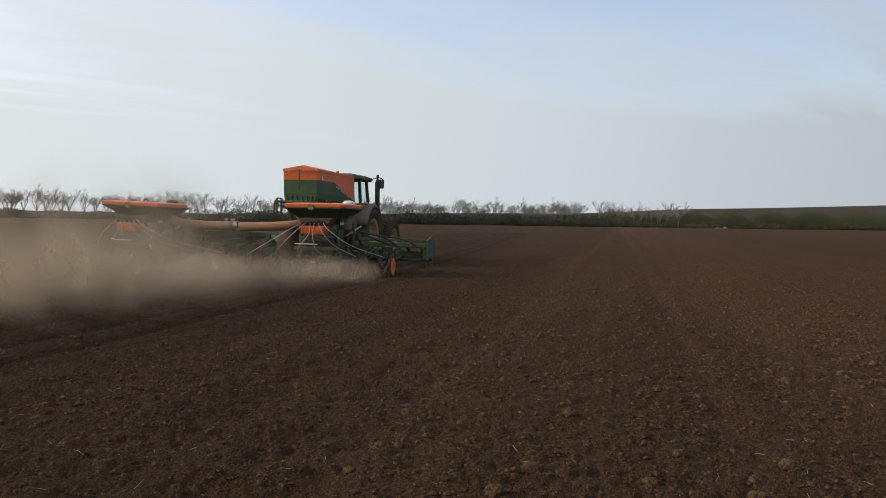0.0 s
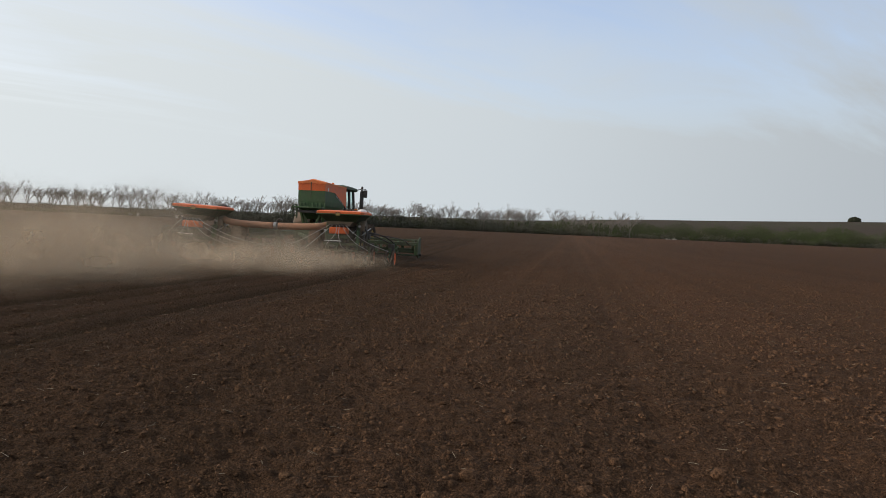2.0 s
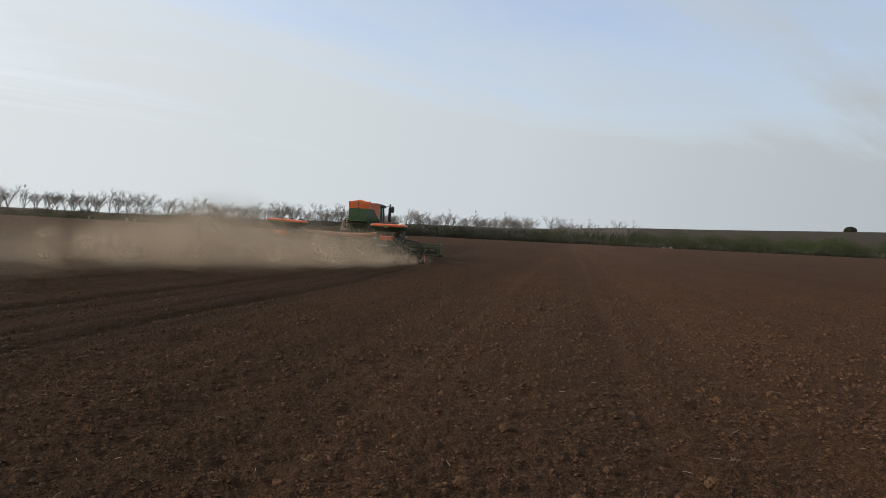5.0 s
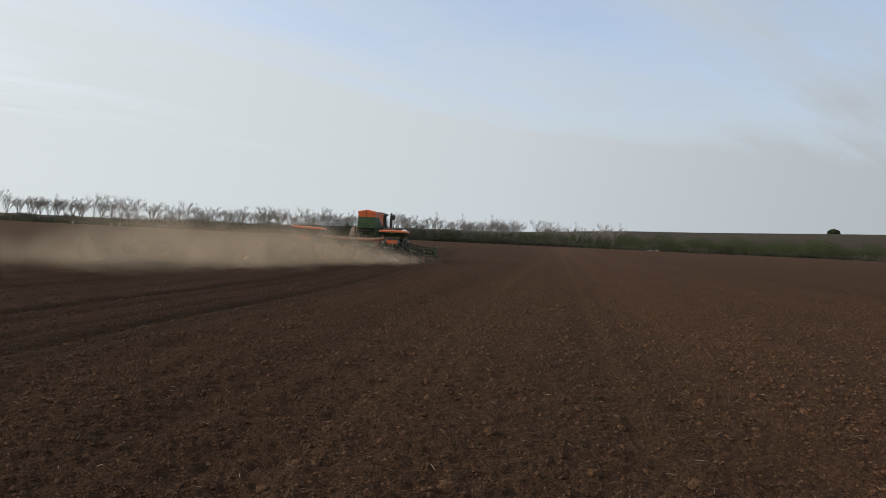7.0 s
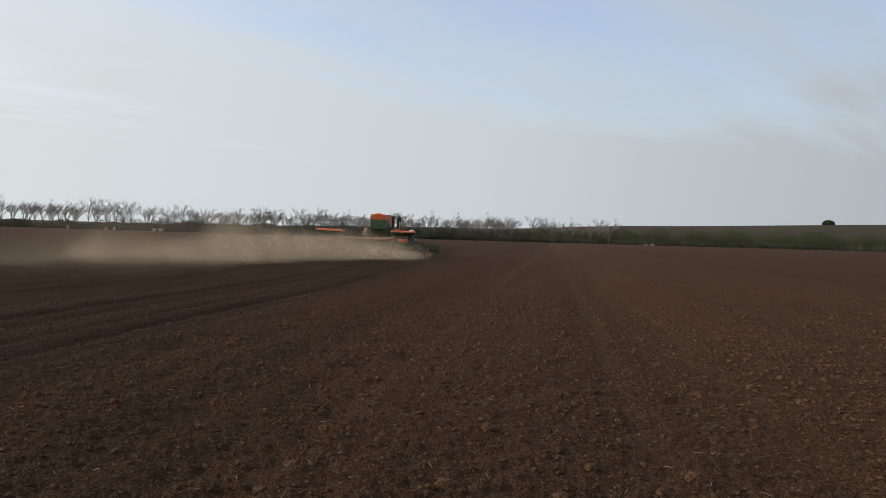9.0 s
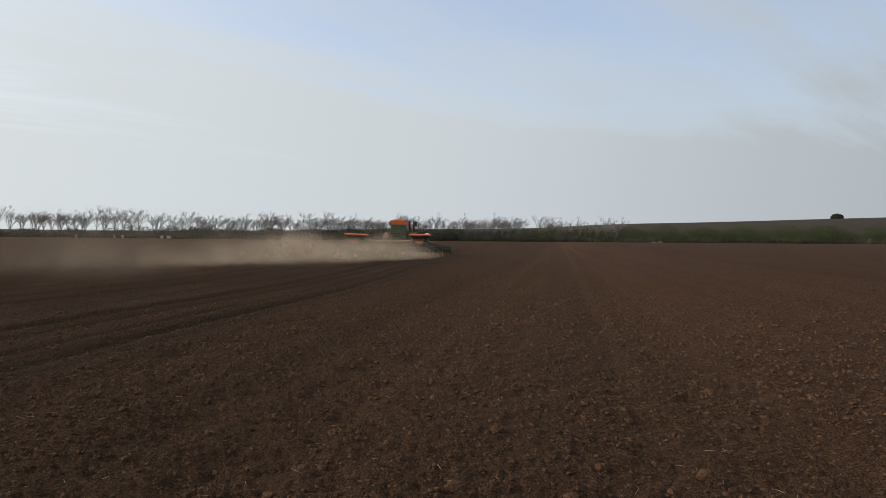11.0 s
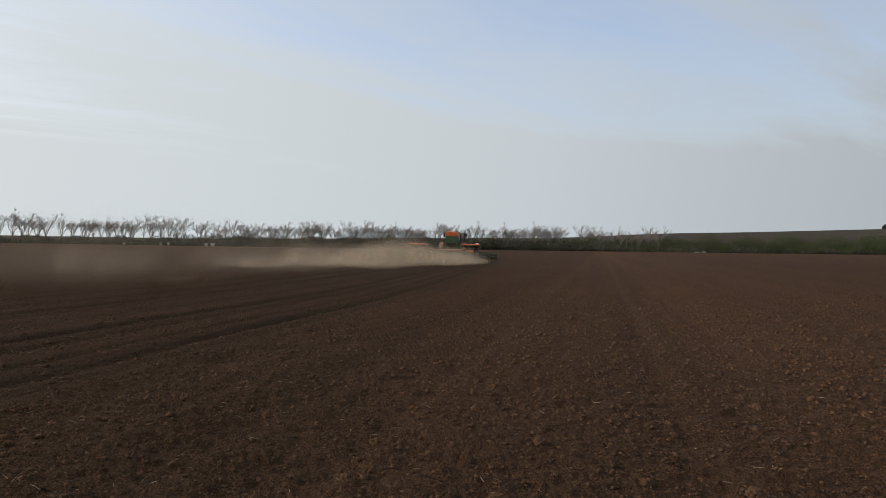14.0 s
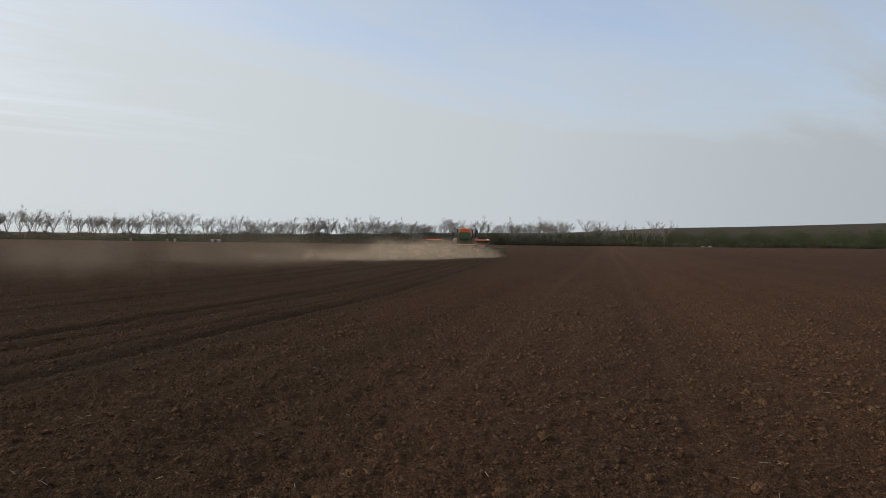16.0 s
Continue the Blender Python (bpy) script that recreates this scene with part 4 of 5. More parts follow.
def raw(name, vs, fs, material, parent=None, label="", smooth_faces=False):
    me = bpy.data.meshes.new(name)
    me.from_pydata(vs, [], fs)
    me.materials.append(material)
    if smooth_faces:
        me.polygons.foreach_set("use_smooth", np.ones(len(me.polygons), bool))
    ob = new(name, me)
    if parent is not None:
        ob.parent = parent
    if label:
        ob["label"] = label
    return ob


def bare_tree(rng, height, spread, label):
    """Leafless locust tree: low-forked trunk, arching limbs, a broad crown of fine twigs swept to one side."""
    tree = empty("tree", label, "tree", "bare tree belt")
    tv, tf, cv, cf = [], [], [], []
    lean = Vector((rng.uniform(-0.1, 0.15), rng.uniform(-0.1, 0.1), 1)).normalized()
    fork = height * rng.uniform(0.26, 0.40)
    top = lean * fork
    stick(tv, tf, Vector((0, 0, -0.3)), top, 0.21, 0.15)

    def grow(p, d, length, r, depth):
        # a limb bends outward half-way
        mid = p + d * length * 0.5
        out = Vector((d.x * 1.12 + rng.uniform(-0.12, 0.16), d.y * 1.12 + rng.uniform(-0.12, 0.12), d.z)).normalized()
        e = mid + out * length * 0.5
        v, f = (tv, tf) if depth == 0 else (cv, cf)
        stick(v, f, p, mid, r, r * 0.8)
        stick(v, f, mid, e, r * 0.8, r * 0.5)
        if depth >= 4 or length < 0.42:
            return
        for k in range(4 if depth == 0 else 3):
            u = rng.uniform(0.35, 1.0)
            q = p + d * length * u if u < 0.5 else mid + out * length * (u - 0.5)
            nd = (out * 0.9 + Vector((rng.uniform(-1, 1) + 0.12, rng.uniform(-1, 1), rng.uniform(-0.1, 0.65))) * (0.72 * spread)).normalized()
            if nd.z < -0.1:
                nd.z = 0.05
            grow(q, nd, length * rng.uniform(0.45, 0.72), max(r * 0.55, 0.021), depth + 1)
    n = rng.randint(4, 6)
    for k in range(n):
        a = 2 * math.pi * (k + rng.uniform(-0.3, 0.3)) / n
        d = Vector((math.cos(a) * 0.42 * spread + 0.05, math.sin(a) * 0.42 * spread, 1)).normalized()
        grow(top - lean * rng.uniform(0, fork * 0.25), d, (height - fork) * rng.uniform(0.50, 0.64), 0.105, 0)
    raw("trunk", tv, tf, M_BARK, tree)
    raw("crown", cv, cf, M_TWIG, tree, "bare fine twigs")
    return tree


def tree_belt():
    rng = random.Random(11)
    kinds = [bare_tree(rng, rng.uniform(9.6, 10.8), rng.uniform(0.75, 1.05), "tall leafless tree with fanned grey-brown crown in the belt") for _ in range(7)]
    kinds += [bare_tree(rng, rng.uniform(7.0, 8.2), rng.uniform(0.6, 0.9), "slender leafless young tree in the belt") for _ in range(3)]
    # azimuths, degrees right of straight ahead
    spots = []
    for q in (12, 33, 55, 77, 97, 123, 143, 170, 190, 207, 230, 247, 263, 283, 310, 337, 363, 400, 422, 440, 467, 493):
        spots.append((math.degrees(math.atan((q - 784) / 1314)) + 0.98, 1.0))
    for q in (15, 35, 53, 80, 97, 112, 133, 147, 162, 178, 195, 210, 227, 238, 252, 287, 297, 307, 323, 347, 362, 370, 380, 397, 408, 418):
        spots.append((math.degrees(math.atan((700 + q - 784) / 1314)) + 2.96, 1.05 if q < 260 else 0.92))
    az = spots[21][0] + 0.9
    while az < spots[22][0] - 0.5:
        spots.append((az, 1.0))
        az += rng.uniform(0.45, 0.95)
    az = spots[0][0] - 0.8
    while az > -44:
        spots.append((az, 1.0))
        az -= rng.uniform(0.7, 1.3)
    for q, big in list(spots):
        if rng.random() < 0.72:
            spots.append((q + rng.uniform(0.25, 0.6), big * rng.uniform(0.88, 1.0)))
    used = set()
    for az, big in spots:
        i = rng.randrange(10) if rng.random() < 0.35 else rng.randrange(7)
        x, y, z = place(az + rng.uniform(-0.08, 0.08), edge_at(az) + rng.uniform(3, 14))
        s = big * rng.uniform(0.90, 1.08)
        m = pose(x, y, z - 0.1, 0, 0, rng.uniform(-40, 40))
        if i not in used:
            used.add(i)
            kinds[i].matrix_basis = m
            kinds[i].scale = (s, s, s)
        else:
            c = copy_thing(kinds[i], m)
            c.scale = (s, s, s)
    for i, k in enumerate(kinds):
        if i not in used:
            x, y, z = place(-43 + i, 300)
            k.matrix_basis = pose(x, y, z)


CLUMP = np.array([(1, 0, 0), (-1, 0, 0), (0, 1, 0), (0, -1, 0), (0, 0, 1), (0, 0, -1)], float)
CLUMP_F = np.array([(0, 2, 4), (2, 1, 4), (1, 3, 4), (3, 0, 4), (2, 0, 5), (1, 2, 5), (3, 1, 5), (0, 3, 5)])


SPRIG = np.array([(1, 1, 1), (1, -1, -1), (-1, 1, -1), (-1, -1, 1)], float) * 0.7
SPRIG_F = np.array([(0, 1, 2), (0, 3, 1), (0, 2, 3), (1, 3, 2)])


def clumps(name, centres, sizes, material, seed, label, category, kind="stuff", jag=0.5, shape=None):
    """Many small uneven clumps in one mesh."""
    rs = np.random.RandomState(seed)
    n = len(centres)
    pts, tri = shape or (CLUMP, CLUMP_F)
    nv, nf = len(pts), len(tri)
    v = pts[None] * sizes[:, None, :] * (1 + rs.uniform(-jag, jag, (n, nv, 1)))
    v = v + rs.uniform(-0.25, 0.25, (n, nv, 3)) * sizes[:, None, :]
    a = rs.uniform(0, 6.283, n)
    ca, sa = np.cos(a)[:, None], np.sin(a)[:, None]
    v = np.stack([v[..., 0] * ca - v[..., 1] * sa, v[..., 0] * sa + v[..., 1] * ca, v[..., 2]], -1) + centres[:, None, :]
    f = tri[None] + (np.arange(n) * nv)[:, None, None]
    me = bpy.data.meshes.new(name)
    me.vertices.add(n * nv)
    me.vertices.foreach_set("co", v.astype(np.float32).ravel())
    me.loops.add(n * nf * 3)
    me.loops.foreach_set("vertex_index", f.astype(np.int32).ravel())
    me.polygons.add(n * nf)
    me.polygons.foreach_set("loop_start", (np.arange(n * nf) * 3).astype(np.int32))
    me.update(calc_edges=True)
    me.materials.append(material)
    me.polygons.foreach_set("use_smooth", np.ones(n * nf, bool))
    return tagged(new(name, me), label, category, kind=kind)


def thicket(name, material, seed, az0, az1, count, h0, h1, depth, per, label, near=0.0, wide=2.2):
    """A belt of shrubs: each a dome of leafy clumps."""
    rs = np.random.RandomState(seed)
    az = rs.uniform(az0, az1, count)
    r = edge_at(az) + near + rs.uniform(0, depth, count)
    h = rs.uniform(h0, h1, count) * (0.8 + 0.2 * np.sin(az * 2.3 + seed))
    w = h * rs.uniform(0.5, 0.9, count) * wide / 2.2
    x, y = r * np.sin(np.radians(az)), r * np.cos(np.radians(az))
    z = land(x, y)
    u = rs.normal(0, 1, (count, per, 3))
    u /= np.linalg.norm(u, axis=-1, keepdims=True)
    u *= rs.uniform(0.35, 1.0, (count, per, 1)) ** 0.5
    c = np.stack([x[:, None] + u[..., 0] * w[:, None], y[:, None] + u[..., 1] * w[:, None], z[:, None] + h[:, None] * (0.48 + 0.5 * u[..., 2])], -1).reshape(-1, 3)
    s = rs.uniform(0.11, 0.28, (count * per, 1)) * np.array([[1, 1, 0.85]])
    return clumps(name, c, s, material, seed, label, "shrubs", shape=(SPRIG, SPRIG_F))


def lone_tree():
    """Dark round tree on the skyline of the slope."""
    t = empty("tree", "dark rounded tree alone on the far slope", "tree")
    rs = np.random.RandomState(5)
    n = 1500
    u = rs.normal(0, 1, (n, 3))
    u /= np.linalg.norm(u, axis=1, keepdims=True)
    u *= rs.uniform(0.3, 1, (n, 1)) ** 0.4
    c = u * np.array([[6.4, 6.0, 3.9]]) + np.array([[0, 0, 2.4]])
    crown = clumps("crown", c, rs.uniform(0.4, 1.0, (n, 1)) * np.ones((1, 3)), M_GROVE, 6, "", "")
    for k in ("label", "category", "kind"):
        if k in crown:
            del crown[k]
    crown.parent = t
    part("trunk", rod(B(), (0, 0, -0.5), (0, 0, 3), 0.5, 8, 0.3), M_BARK, t)
    x, y, z = place(32.4, 915)
    t.matrix_basis = pose(x, y, z)


def shed(az, r, w, d, h, label):
    s = empty("shed", label, "shed", "far white sheds")
    part("wall", loft(B(), [rect(-w / 2, w / 2, -d / 2, d / 2, -0.2), rect(-w / 2, w / 2, -d / 2, d / 2, h)]), M_WALL, s)
    part("roof", loft(B(), [[(-w / 2 - 0.2, -d / 2 - 0.2, h), (w / 2 + 0.2, -d / 2 - 0.2, h), (w / 2 + 0.2, 0, h + 0.4), (-w / 2 - 0.2, 0, h + 0.4)],
                            [(-w / 2 - 0.2, d / 2 + 0.2, h), (w / 2 + 0.2, d / 2 + 0.2, h), (w / 2 + 0.2, 0.02, h + 0.42), (-w / 2 - 0.2, 0.02, h + 0.42)]]), M_ROOF, s)
    x, y, z = place(az, r)
    s.matrix_basis = pose(x, y, z, 0, 0, -az)


def rubble(az, r, w):
    bm = B()
    bmesh.ops.create_icosphere(bm, subdivisions=2, radius=1)
    for v in bm.verts:
        v.co *= 1 + 0.3 * noise.noise(v.co * 1.7 + Vector((w, 0, 0)))
        v.co = Vector((v.co.x * w, v.co.y * w * 0.7, v.co.z * w * 0.5))
    x, y, z = place(az, r)
    ob = part("stone", bm, M_STONE, None, at=pose(x, y, z + w * 0.15))
    tagged(ob, "pale stone lying at the field's edge", "stone", "pale edge stones")


tree_belt()
thicket("thicket_dark", M_SHRUB, 21, -46, -14, 480, 2.2, 3.9, 16, 80, "dense dark leafless shrubs under the tree belt")
thicket("thicket_brown", M_SHRUB, 27, -15, 15, 450, 3.6, 6.0, 18, 80, "dense brown leafless shrubs under the tree belt")
thicket("thicket_hem", M_LEAF, 28, -46, -18, 240, 0.8, 1.7, 5, 22, "low green growth along the field edge", near=-3)
thicket("thicket_olive", M_OLIVE, 22, -4, 46, 560, 3.8, 8.6, 80, 120, "olive brown spring shrubs along the field edge")
thicket("thicket_green", M_LEAF, 23, 8, 47, 430, 3.4, 9.0, 90, 120, "fresh green shrubs along the field edge")
thicket("thicket_low", M_SHRUB, 24, 10, 47, 260, 1.6, 3.4, 6, 24, "low dark brush at the field edge")
thicket("thicket_pale", M_PALE, 25, 4, 40, 18, 2.5, 4.5, 10, 60, "pale blossoming shrubs among the green", near=-1)
thicket("thicket_tall", M_SHRUB, 26, -21, 8, 60, 5.0, 7.4, 12, 170, "taller dark shrubs rising out of the thicket", near=4, wide=2.6)
lone_tree()
for _az, _w in ((-19.35, 1.3), (-18.85, 0.9), (-16.25, 1.5), (-15.8, 1.9), (-21.8, 0.9)):
    shed(_az, float(edge_at(_az)) - 2, _w * 0.7, 1.6, 0.7, "small white walled shed before the thicket")
for _az, _w in ((20.25, 0.6), (20.8, 0.8), (20.45, 0.45)):
    rubble(_az, float(edge_at(_az)) - 3, _w)


# ---------------------------------------------------------------- clods and straw on the field
def scatter(seed, n, r0, r1, a0=-40, a1=44, power=2.0):
    rs = np.random.RandomState(seed)
    r = (rs.uniform(r0 ** power, r1 ** power, n)) ** (1 / power)
    a = np.radians(rs.uniform(a0, a1, n))
    x, y = r * np.sin(a), r * np.cos(a)
    return rs, x, y, land(x, y) + relief(x, y)[0]


GRIT = np.array([(1, 0, -0.4), (-1, 0, -0.4), (0, 1, -0.4), (0, -1, -0.4), (0, 0, 0.55)], float)
GRIT_F = np.array([(0, 2, 4), (2, 1, 4), (1, 3, 4), (3, 0, 4)])


# a lump with a broad rounded top
LUMP = np.array([(1, 0, -0.4), (0, 1, -0.4), (-1, 0, -0.4), (0, -1, -0.4), (0.55, 0.55, 0.42), (-0.55, 0.55, 0.42), (-0.55, -0.55, 0.42), (0.55, -0.55, 0.42)], float)
LUMP_F = np.array([(0, 1, 4), (1, 5, 4), (1, 2, 5), (2, 6, 5), (2, 3, 6), (3, 7, 6), (3, 0, 7), (0, 4, 7), (4, 5, 6), (4, 6, 7)])


def crumbs(name, seed, n, r0, r1, s0, s1, sink=0.2, power=2.0, shape=None, a0=-40, a1=44):
    rs, x, y, z = scatter(seed, n, r0, r1, a0, a1, power)
    # few clods lie on the freshly seeded strip and in the old wheel tracks
    d = radians(FIELD_DIR)
    across = x * math.cos(d) - y * math.sin(d)
    off, dist = swath(x, y)
    bare = ((np.abs(off) < 5.1) & (dist < 12)) | np.any([np.abs(across - k) < 0.14 for k in TRACKS], axis=0)
    keep = ~bare | (rs.uniform(0, 1, n) < np.where(np.abs(off) < 5.1, 0.4, 0.4))
    x, y, z = x[keep], y[keep], z[keep]
    n = len(x)
    u = rs.uniform(0, 1, n)
    size = s0 * (s1 / s0) ** (u ** 2.6) * np.clip(np.hypot(x, y) / 6, 0.8, 2.2) ** 0.35
    s = size[:, None] * rs.uniform(0.7, 1.3, (n, 3)) * np.array([[1, 1, 0.75]])
    c = np.stack([x, y, z + s[:, 2] * (0.5 - sink)], -1)
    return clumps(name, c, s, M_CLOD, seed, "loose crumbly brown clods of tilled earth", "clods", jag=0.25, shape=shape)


def straw_bits(n):
    rs, x, y, z = scatter(77, n, 2.5, 20, power=1.4)
    vs, fs = [], []
    for i in range(n):
        a, t = rs.uniform(0, 6.283), rs.uniform(-0.15, 0.55)
        ln = rs.uniform(0.02, 0.075)
        d = Vector((math.cos(a) * math.cos(t), math.sin(a) * math.cos(t), math.sin(t))) * ln
        p = Vector((x[i], y[i], z[i] + 0.015))
        r = rs.uniform(0.0009, 0.0017)
        mid = p + d * 0.55 + Vector((0, 0, rs.uniform(0, 0.004)))
        stick(vs, fs, p, mid, r, r)
        stick(vs, fs, mid, p + d, r, r * 0.6)
    tagged(raw("straw", vs, fs, M_STRAW), "scattered pale straw bits on the soil", "straw", kind="stuff")


def big_clod(x, y, s, seed):
    bm = B()
    bmesh.ops.create_icosphere(bm, subdivisions=3, radius=1)
    for v in bm.verts:
        p = v.co + Vector((seed * 3.1, 0, 0))
        v.co *= 1 + 0.28 * noise.noise(p * 1.3) + 0.14 * noise.noise(p * 3.4) + 0.07 * noise.noise(p * 8)
        v.co = Vector((v.co.x * s, v.co.y * s * 0.9, v.co.z * s * 0.72))
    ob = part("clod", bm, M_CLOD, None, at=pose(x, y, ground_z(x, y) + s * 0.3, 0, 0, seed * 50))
    tagged(ob, "large lumpy clod of dry brown earth", "clod", "large clods")


crumbs("fine_clods", 31, 145000, 2.6, 24, 0.006, 0.014, power=1.4, shape=(GRIT, GRIT_F))
crumbs("mid_clods", 32, 52000, 2.8, 30, 0.009, 0.028, power=1.5, shape=(LUMP, LUMP_F))
crumbs("lump_clods", 36, 36000, 6, 55, 0.012, 0.040, sink=0.25, power=1.4, shape=(LUMP, LUMP_F))
crumbs("far_clods", 33, 22000, 24, 110, 0.022, 0.055, power=1.5, shape=(GRIT, GRIT_F))
crumbs("side_clods", 34, 9000, 0.3, 8, 0.008, 0.024, power=1.6, shape=(GRIT, GRIT_F), a0=40, a1=324)
crumbs("soil_grains", 35, 50000, 2.6, 8, 0.004, 0.010, power=1.5, shape=(GRIT, GRIT_F))
straw_bits(1300)
for _i, (_x, _y, _s) in enumerate(((0.50, 3.98, 0.055), (0.90, 5.12, 0.050), (3.05, 6.5, 0.055), (-0.25, 5.35, 0.040), (0.27, 3.62, 0.050), (1.10, 3.85, 0.045), (-0.49, 3.95, 0.035),
                                   (1.62, 3.75, 0.045), (1.40, 4.30, 0.045), (-0.36, 4.46, 0.04), (1.97, 4.15, 0.05), (-1.5, 4.8, 0.035), (3.75, 6.9, 0.055), (2.0, 5.6, 0.04), (-1.2, 6.2, 0.04))):
    big_clod(_x, _y, _s, _i)


# ---------------------------------------------------------------- the dust
def dust_material(name, dense):
    """Thin brown dust: see-through towards the rim of each puff, uneven inside."""
    m = bpy.data.materials.new(name)
    m.use_nodes = True
    nt = m.node_tree
    nt.nodes.clear()
    N, L = nt.nodes.new, nt.links.new
    out, mix, tr, inner = N("ShaderNodeOutputMaterial"), N("ShaderNodeMixShader"), N("ShaderNodeBsdfTransparent"), N("ShaderNodeMixShader")
    df, tl = N("ShaderNodeBsdfDiffuse"), N("ShaderNodeBsdfTranslucent")
    for s in (df, tl):
        s.inputs["Color"].default_value = (*DUST_COLOUR, 1)
    inner.inputs[0].default_value = 0.5
    L(df.outputs[0], inner.inputs[1])
    L(tl.outputs[0], inner.inputs[2])
    co, info = N("ShaderNodeTexCoord"), N("ShaderNodeObjectInfo")
    flat = N("ShaderNodeVectorMath")
    flat.operation = "MULTIPLY"
    flat.inputs[1].default_value = (1, 0, 1)
    L(co.outputs["Object"], flat.inputs[0])
    ln = N("ShaderNodeVectorMath")
    ln.operation = "LENGTH"
    L(flat.outputs[0], ln.inputs[0])
    fall = N("ShaderNodeMapRange")
    fall.interpolation_type = "SMOOTHERSTEP"
    fall.inputs["From Min"].default_value, fall.inputs["From Max"].default_value = 0.97, 0.05
    L(ln.outputs["Value"], fall.inputs[0])
    sh = N("ShaderNodeVectorMath")
    sh.operation = "MULTIPLY_ADD"
    sh.inputs[1].default_value = (1.4, 1.4, 1.1)
    rnd = N("ShaderNodeMath")
    rnd.operation = "MULTIPLY"
    rnd.inputs[1].default_value = 40
    L(info.outputs["Random"], rnd.inputs[0])
    L(co.outputs["Object"], sh.inputs[0])
    L(rnd.outputs[0], sh.inputs[2])
    nz = N("ShaderNodeTexNoise")
    nz.inputs["Scale"].default_value, nz.inputs["Detail"].default_value, nz.inputs["Distortion"].default_value = 1.3, 4, 0.4
    L(sh.outputs[0], nz.inputs["Vector"])
    nr = N("ShaderNodeMapRange")
    nr.inputs["From Min"].default_value, nr.inputs["From Max"].default_value = 0.31, 0.67
    nr.inputs["To Min"].default_value = 0.1
    L(nz.outputs["Fac"], nr.inputs[0])
    a = N("ShaderNodeMath")
    a.operation = "MULTIPLY"
    L(fall.outputs[0], a.inputs[0])
    L(nr.outputs[0], a.inputs[1])
    high = N("ShaderNodeSeparateXYZ")
    L(N("ShaderNodeNewGeometry").outputs["Position"], high.inputs[0])
    settle = N("ShaderNodeMapRange")
    settle.interpolation_type = "SMOOTHSTEP"
    settle.inputs["From Min"].default_value, settle.inputs["From Max"].default_value = -0.05, SETTLE
    settle.inputs["To Min"].default_value = 0.30
    L(high.outputs[2], settle.inputs[0])
    a2 = N("ShaderNodeMath")
    a2.operation = "MULTIPLY"
    L(a.outputs[0], a2.inputs[0])
    L(settle.outputs[0], a2.inputs[1])
    k = N("ShaderNodeMath")
    k.operation = "MULTIPLY"
    k.inputs[1].default_value = dense
    L(a2.outputs[0], k.inputs[0])
    L(k.outputs[0], mix.inputs[0])
    L(tr.outputs[0], mix.inputs[1])
    L(inner.outputs[0], mix.inputs[2])
    L(mix.outputs[0], out.inputs[0])
    return m


def puff_mesh(name, seed, material):
    bm = B()
    bmesh.ops.create_icosphere(bm, subdivisions=3, radius=1)
    for v in bm.verts:
        k = 1 + 0.10 * noise.noise(v.co * 1.6 + Vector((seed * 7.0, 0, 0)))
        v.co = Vector((v.co.x, v.co.y * k, v.co.z))
    me = bpy.data.meshes.new(name)
    bm.to_mesh(me)
    bm.free()
    me.polygons.foreach_set("use_smooth", np.ones(len(me.polygons), bool))
    me.materials.append(material)
    return me


def puff(mesh, size, label):
    ob = new("dust_puff", mesh)
    ob.scale = size
    return tagged(ob, label, "dust", "dust cloud", "stuff")


def puff_rows(born, px, py, rz, wind, lift, fade, roll, yaw):
    """A puff lifts off the soil as the drill passes, drifts downwind and settles after its time."""
    def at(t):
        age = t - born
        if age <= -0.4:
            return px, py, -rz - 0.6
        g = max(age, 0.0)
        gz = -rz * 0.95 + rz * 1.2 * (1 - math.exp(-g / 0.75)) + lift * g
        if age < 0:
            gz = -rz - 0.6 + (0.6 + rz * 0.05) * (age + 0.4) / 0.4
        if g > fade:
            gz -= (g - fade) * 0.6
        d = wind * (g - 0.6 * (1 - math.exp(-g / 0.6)))
        return px - d * 0.99, py + d * 0.12, max(gz, -rz - 0.6)
    ts = sorted({0.0, 16.0, *[round(v, 2) for v in (born - 0.4, born, born + 0.4, born + 1, born + 2, born + 4, born + 7, born + 10, born + 13, fade + born) if 0 < v < 16]})
    return [(t, pose(*at(t), 0, roll, yaw)) for t in ts]


def behind(born, side, back):
    x, y, h = way(born)
    a = radians(h)
    return x + math.cos(a) * side + math.sin(a) * back, y - math.sin(a) * side + math.cos(a) * back


def rising_dust():
    """Fresh puffs that the coulters stir up along the way, dense and short-lived."""
    rng = random.Random(4)
    made = []
    te = -6.5
    while te < 15.6:
        for lane in (0, 1, 2, 3):
            born = te + rng.uniform(-0.15, 0.15)
            side = min((3.3, 1.6, -0.6, -3.0)[lane] + rng.uniform(-1.0, 1.0), 3.5)
            px, py = behind(born, side, -1.4 - rng.uniform(0, 0.8))
            early = born < -1.0
            rx, ry, rz = rng.uniform(1.6, 2.8), rng.uniform(0.8, 1.2), rng.uniform(0.9, 1.75) * (1.15 if early else 1.1)
            if rng.random() < 0.3:
                rx, rz = rx * 1.5, rz * 1.25
            ob = puff(rng.choice(PUFFS), (rx, ry, rz), "thin pale brown dust drifting behind the drill")
            fade = rng.uniform(1.8, 5.0) if early else rng.uniform(1.3, 3.6)
            made.append((ob, puff_rows(born, px, py, rz, rng.uniform(0.9, 2.0), rng.uniform(0.02, 0.13), fade, rng.uniform(-12, 12), -30 + rng.uniform(-14, 14))))
        te += DUST_STEP
    return made


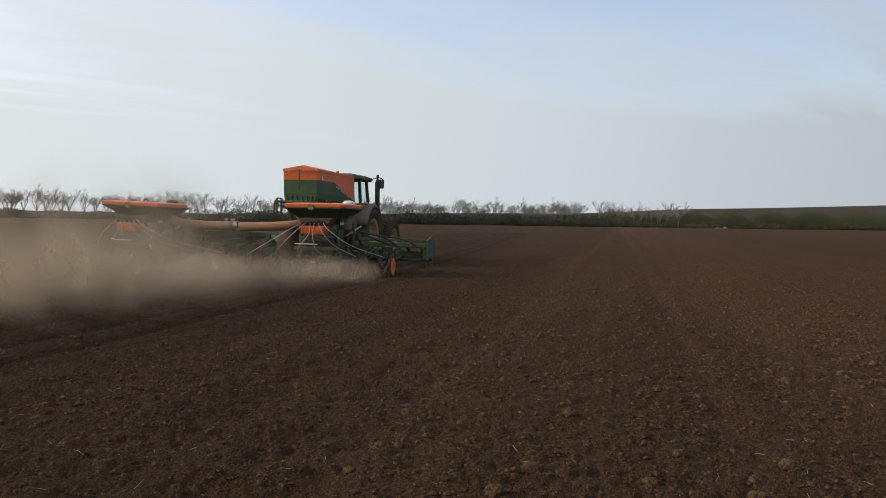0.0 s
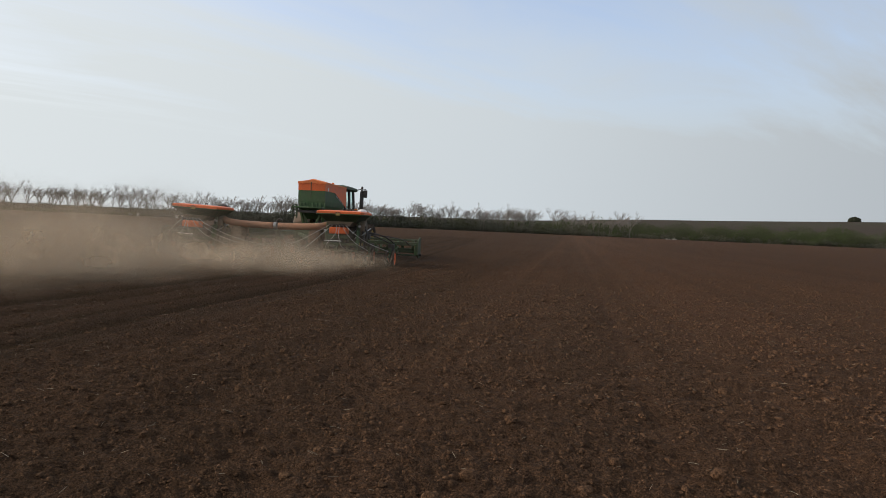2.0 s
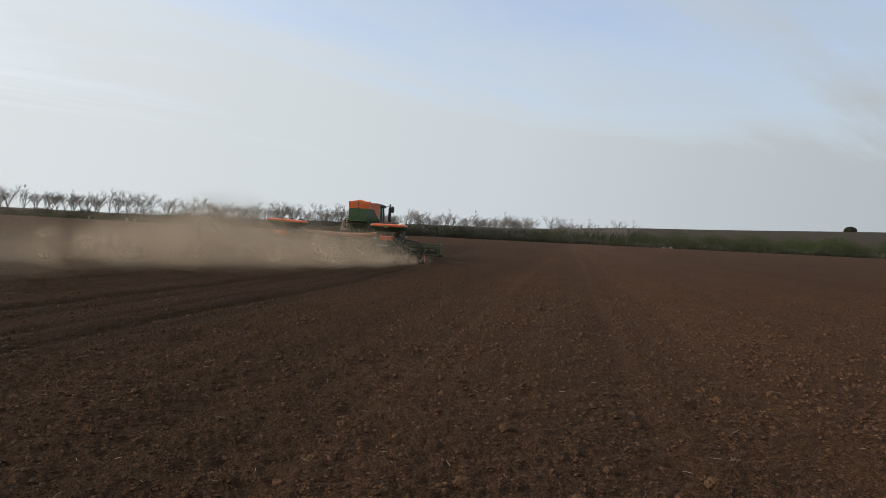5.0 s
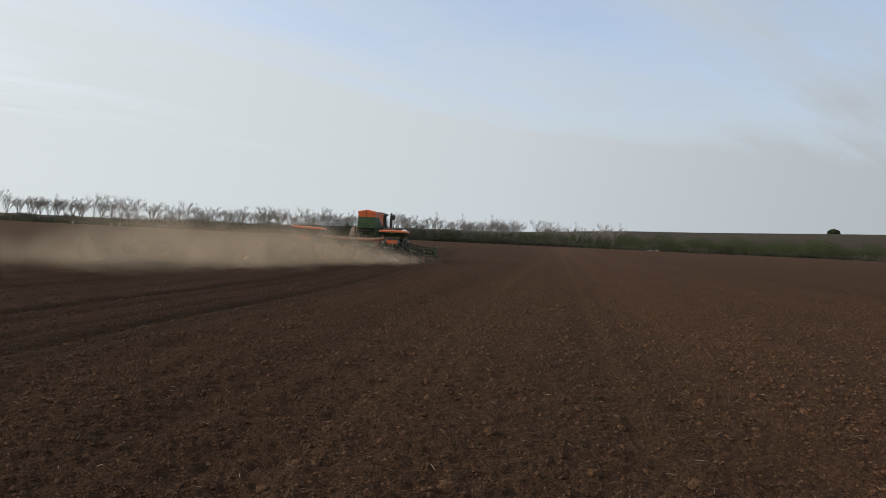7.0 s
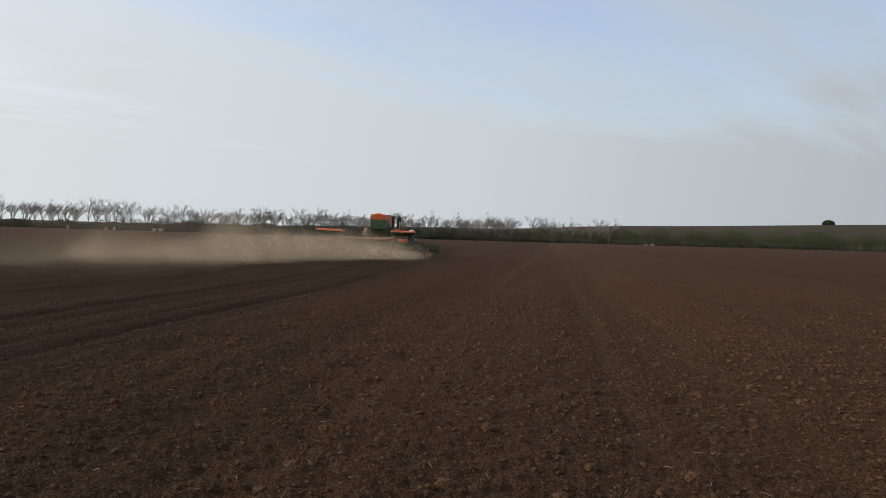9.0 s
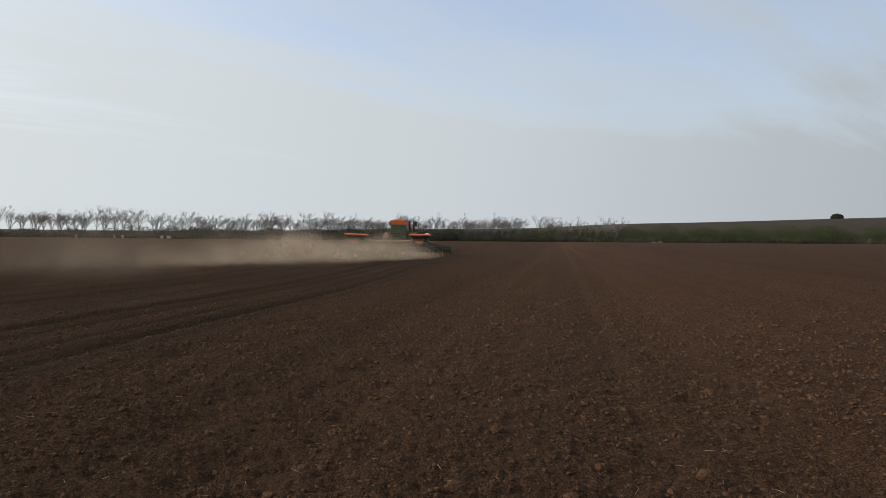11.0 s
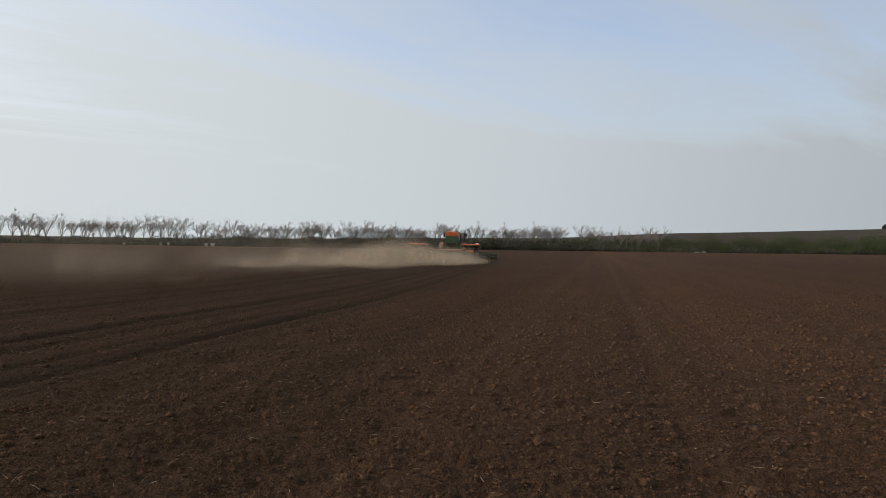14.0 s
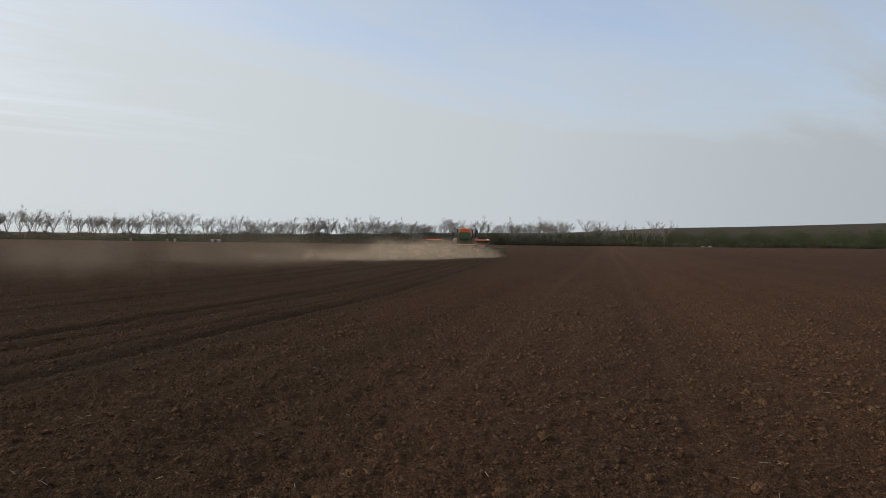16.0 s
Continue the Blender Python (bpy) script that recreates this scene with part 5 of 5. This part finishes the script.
def hanging_dust():
    """The thin low bank that stays in the air over the seeded strip, and a faint tall veil downwind of it."""
    rng = random.Random(14)
    made = []
    te = -13.0
    while te < 14.5:
        for k in range(2):
            born = te + rng.uniform(-0.3, 0.3)
            px, py = behind(born, rng.uniform(-5.0, 2.6), -2.5 - rng.uniform(0, 1.5))
            rx, rz = rng.uniform(2.8, 4.6), rng.uniform(1.3, 2.2)
            ob = puff(BANK, (rx, rng.uniform(1.0, 1.6), rz), "thin brown dust hanging over the seeded strip")
            made.append((ob, puff_rows(born, px, py, rz, rng.uniform(0.5, 1.3), rng.uniform(0.0, 0.06), rng.uniform(14, 26), rng.uniform(-6, 6), -30 + rng.uniform(-14, 14))))
        te += 0.5
    te = -13.0
    while te < 10:
        born = te + rng.uniform(-0.4, 0.4)
        px, py = behind(born, rng.uniform(-9, -3), -4 - rng.uniform(0, 2))
        rx, rz = rng.uniform(5, 8.5), rng.uniform(2.2, 3.4)
        ob = puff(VEIL_PUFF, (rx, rng.uniform(2, 3), rz), "faint veil of dust drifting off downwind")
        made.append((ob, puff_rows(born, px, py, rz, rng.uniform(0.6, 1.6), rng.uniform(0.08, 0.2), 30, rng.uniform(-6, 6), -30 + rng.uniform(-14, 14))))
        te += 1.0
    return made


def carried_dust():
    """Fresh dust boiling up round the row units, going along with the drill."""
    rng = random.Random(8)
    made = []
    for k in range(16):
        side = 4.0 - 8.0 * k / 15 + rng.uniform(-0.3, 0.3)
        back = -0.9 - rng.uniform(0, 1.3)
        size = (rng.uniform(1.1, 1.7), rng.uniform(0.5, 0.8), rng.uniform(0.42, 0.70))
        ob = puff(PUFFS[k % len(PUFFS)], size, "fresh brown dust stirred up by the coulters")
        rows = []
        for i in range(33):
            t = i * 0.5
            x, y, h = way(t)
            a = radians(h)
            s, b = side + 0.2 * math.sin(t * 1.7 + k), back + 0.25 * math.sin(t * 2.3 + 2 * k)
            rows.append((t, pose(x + math.cos(a) * s + math.sin(a) * b, y - math.sin(a) * s + math.cos(a) * b, 0.12 + 0.06 * math.sin(t * 3.1 + k), 0, 0, -h + 60)))
        made.append((ob, rows))
    return made


DUST_COLOUR = (0.57, 0.46, 0.335)
SETTLE = 0.35
DUST_STEP = 0.34
scene.cycles.transparent_max_bounces = 128
PUFFS = [puff_mesh("dust_puff", i, dust_material("dust", d)) for i, d in enumerate((0.50, 0.62, 0.38))]
BANK = puff_mesh("dust_puff", 9, dust_material("hanging_dust", 0.06))
VEIL_PUFF = puff_mesh("dust_puff", 12, dust_material("faint_dust", 0.012))
DUST = rising_dust() + hanging_dust() + carried_dust()


# ---------------------------------------------------------------- what moves
def machine_rows(step=0.5, side=0.0):
    rows = []
    for i in range(round(16 / step) + 1):
        x, y, h = way(i * step)
        z = float(land(np.array([x]), np.array([y]))[0]) - 0.02
        a = radians(h)
        rows.append((i * step, pose(x + side * math.cos(a), y - side * math.sin(a), z, 0, 0.3, -h - 0.7)))
    return rows


def rolled(t):
    """Metres rolled since the start."""
    return SPEED * t + SPEED_GAIN * t * t


def spin_rows(wheel, r, step):
    at = wheel.location.copy()
    return [(i * step, pose(*at, -math.degrees(rolled(i * step) / r), 0, 0)) for i in range(round(16 / step) + 1)]


def motions():
    walk(SEEDER, machine_rows())
    walk(TRACTOR, machine_rows(side=-0.12))
    for wheel, r in TRACTOR_WHEELS:
        walk(wheel, spin_rows(wheel, r, 0.2))
    for wheel in SEEDER_WHEELS:
        walk(wheel, spin_rows(wheel, 0.295, 2 / 30))
    for puff, rows in DUST:
        walk(puff, rows)


motions()
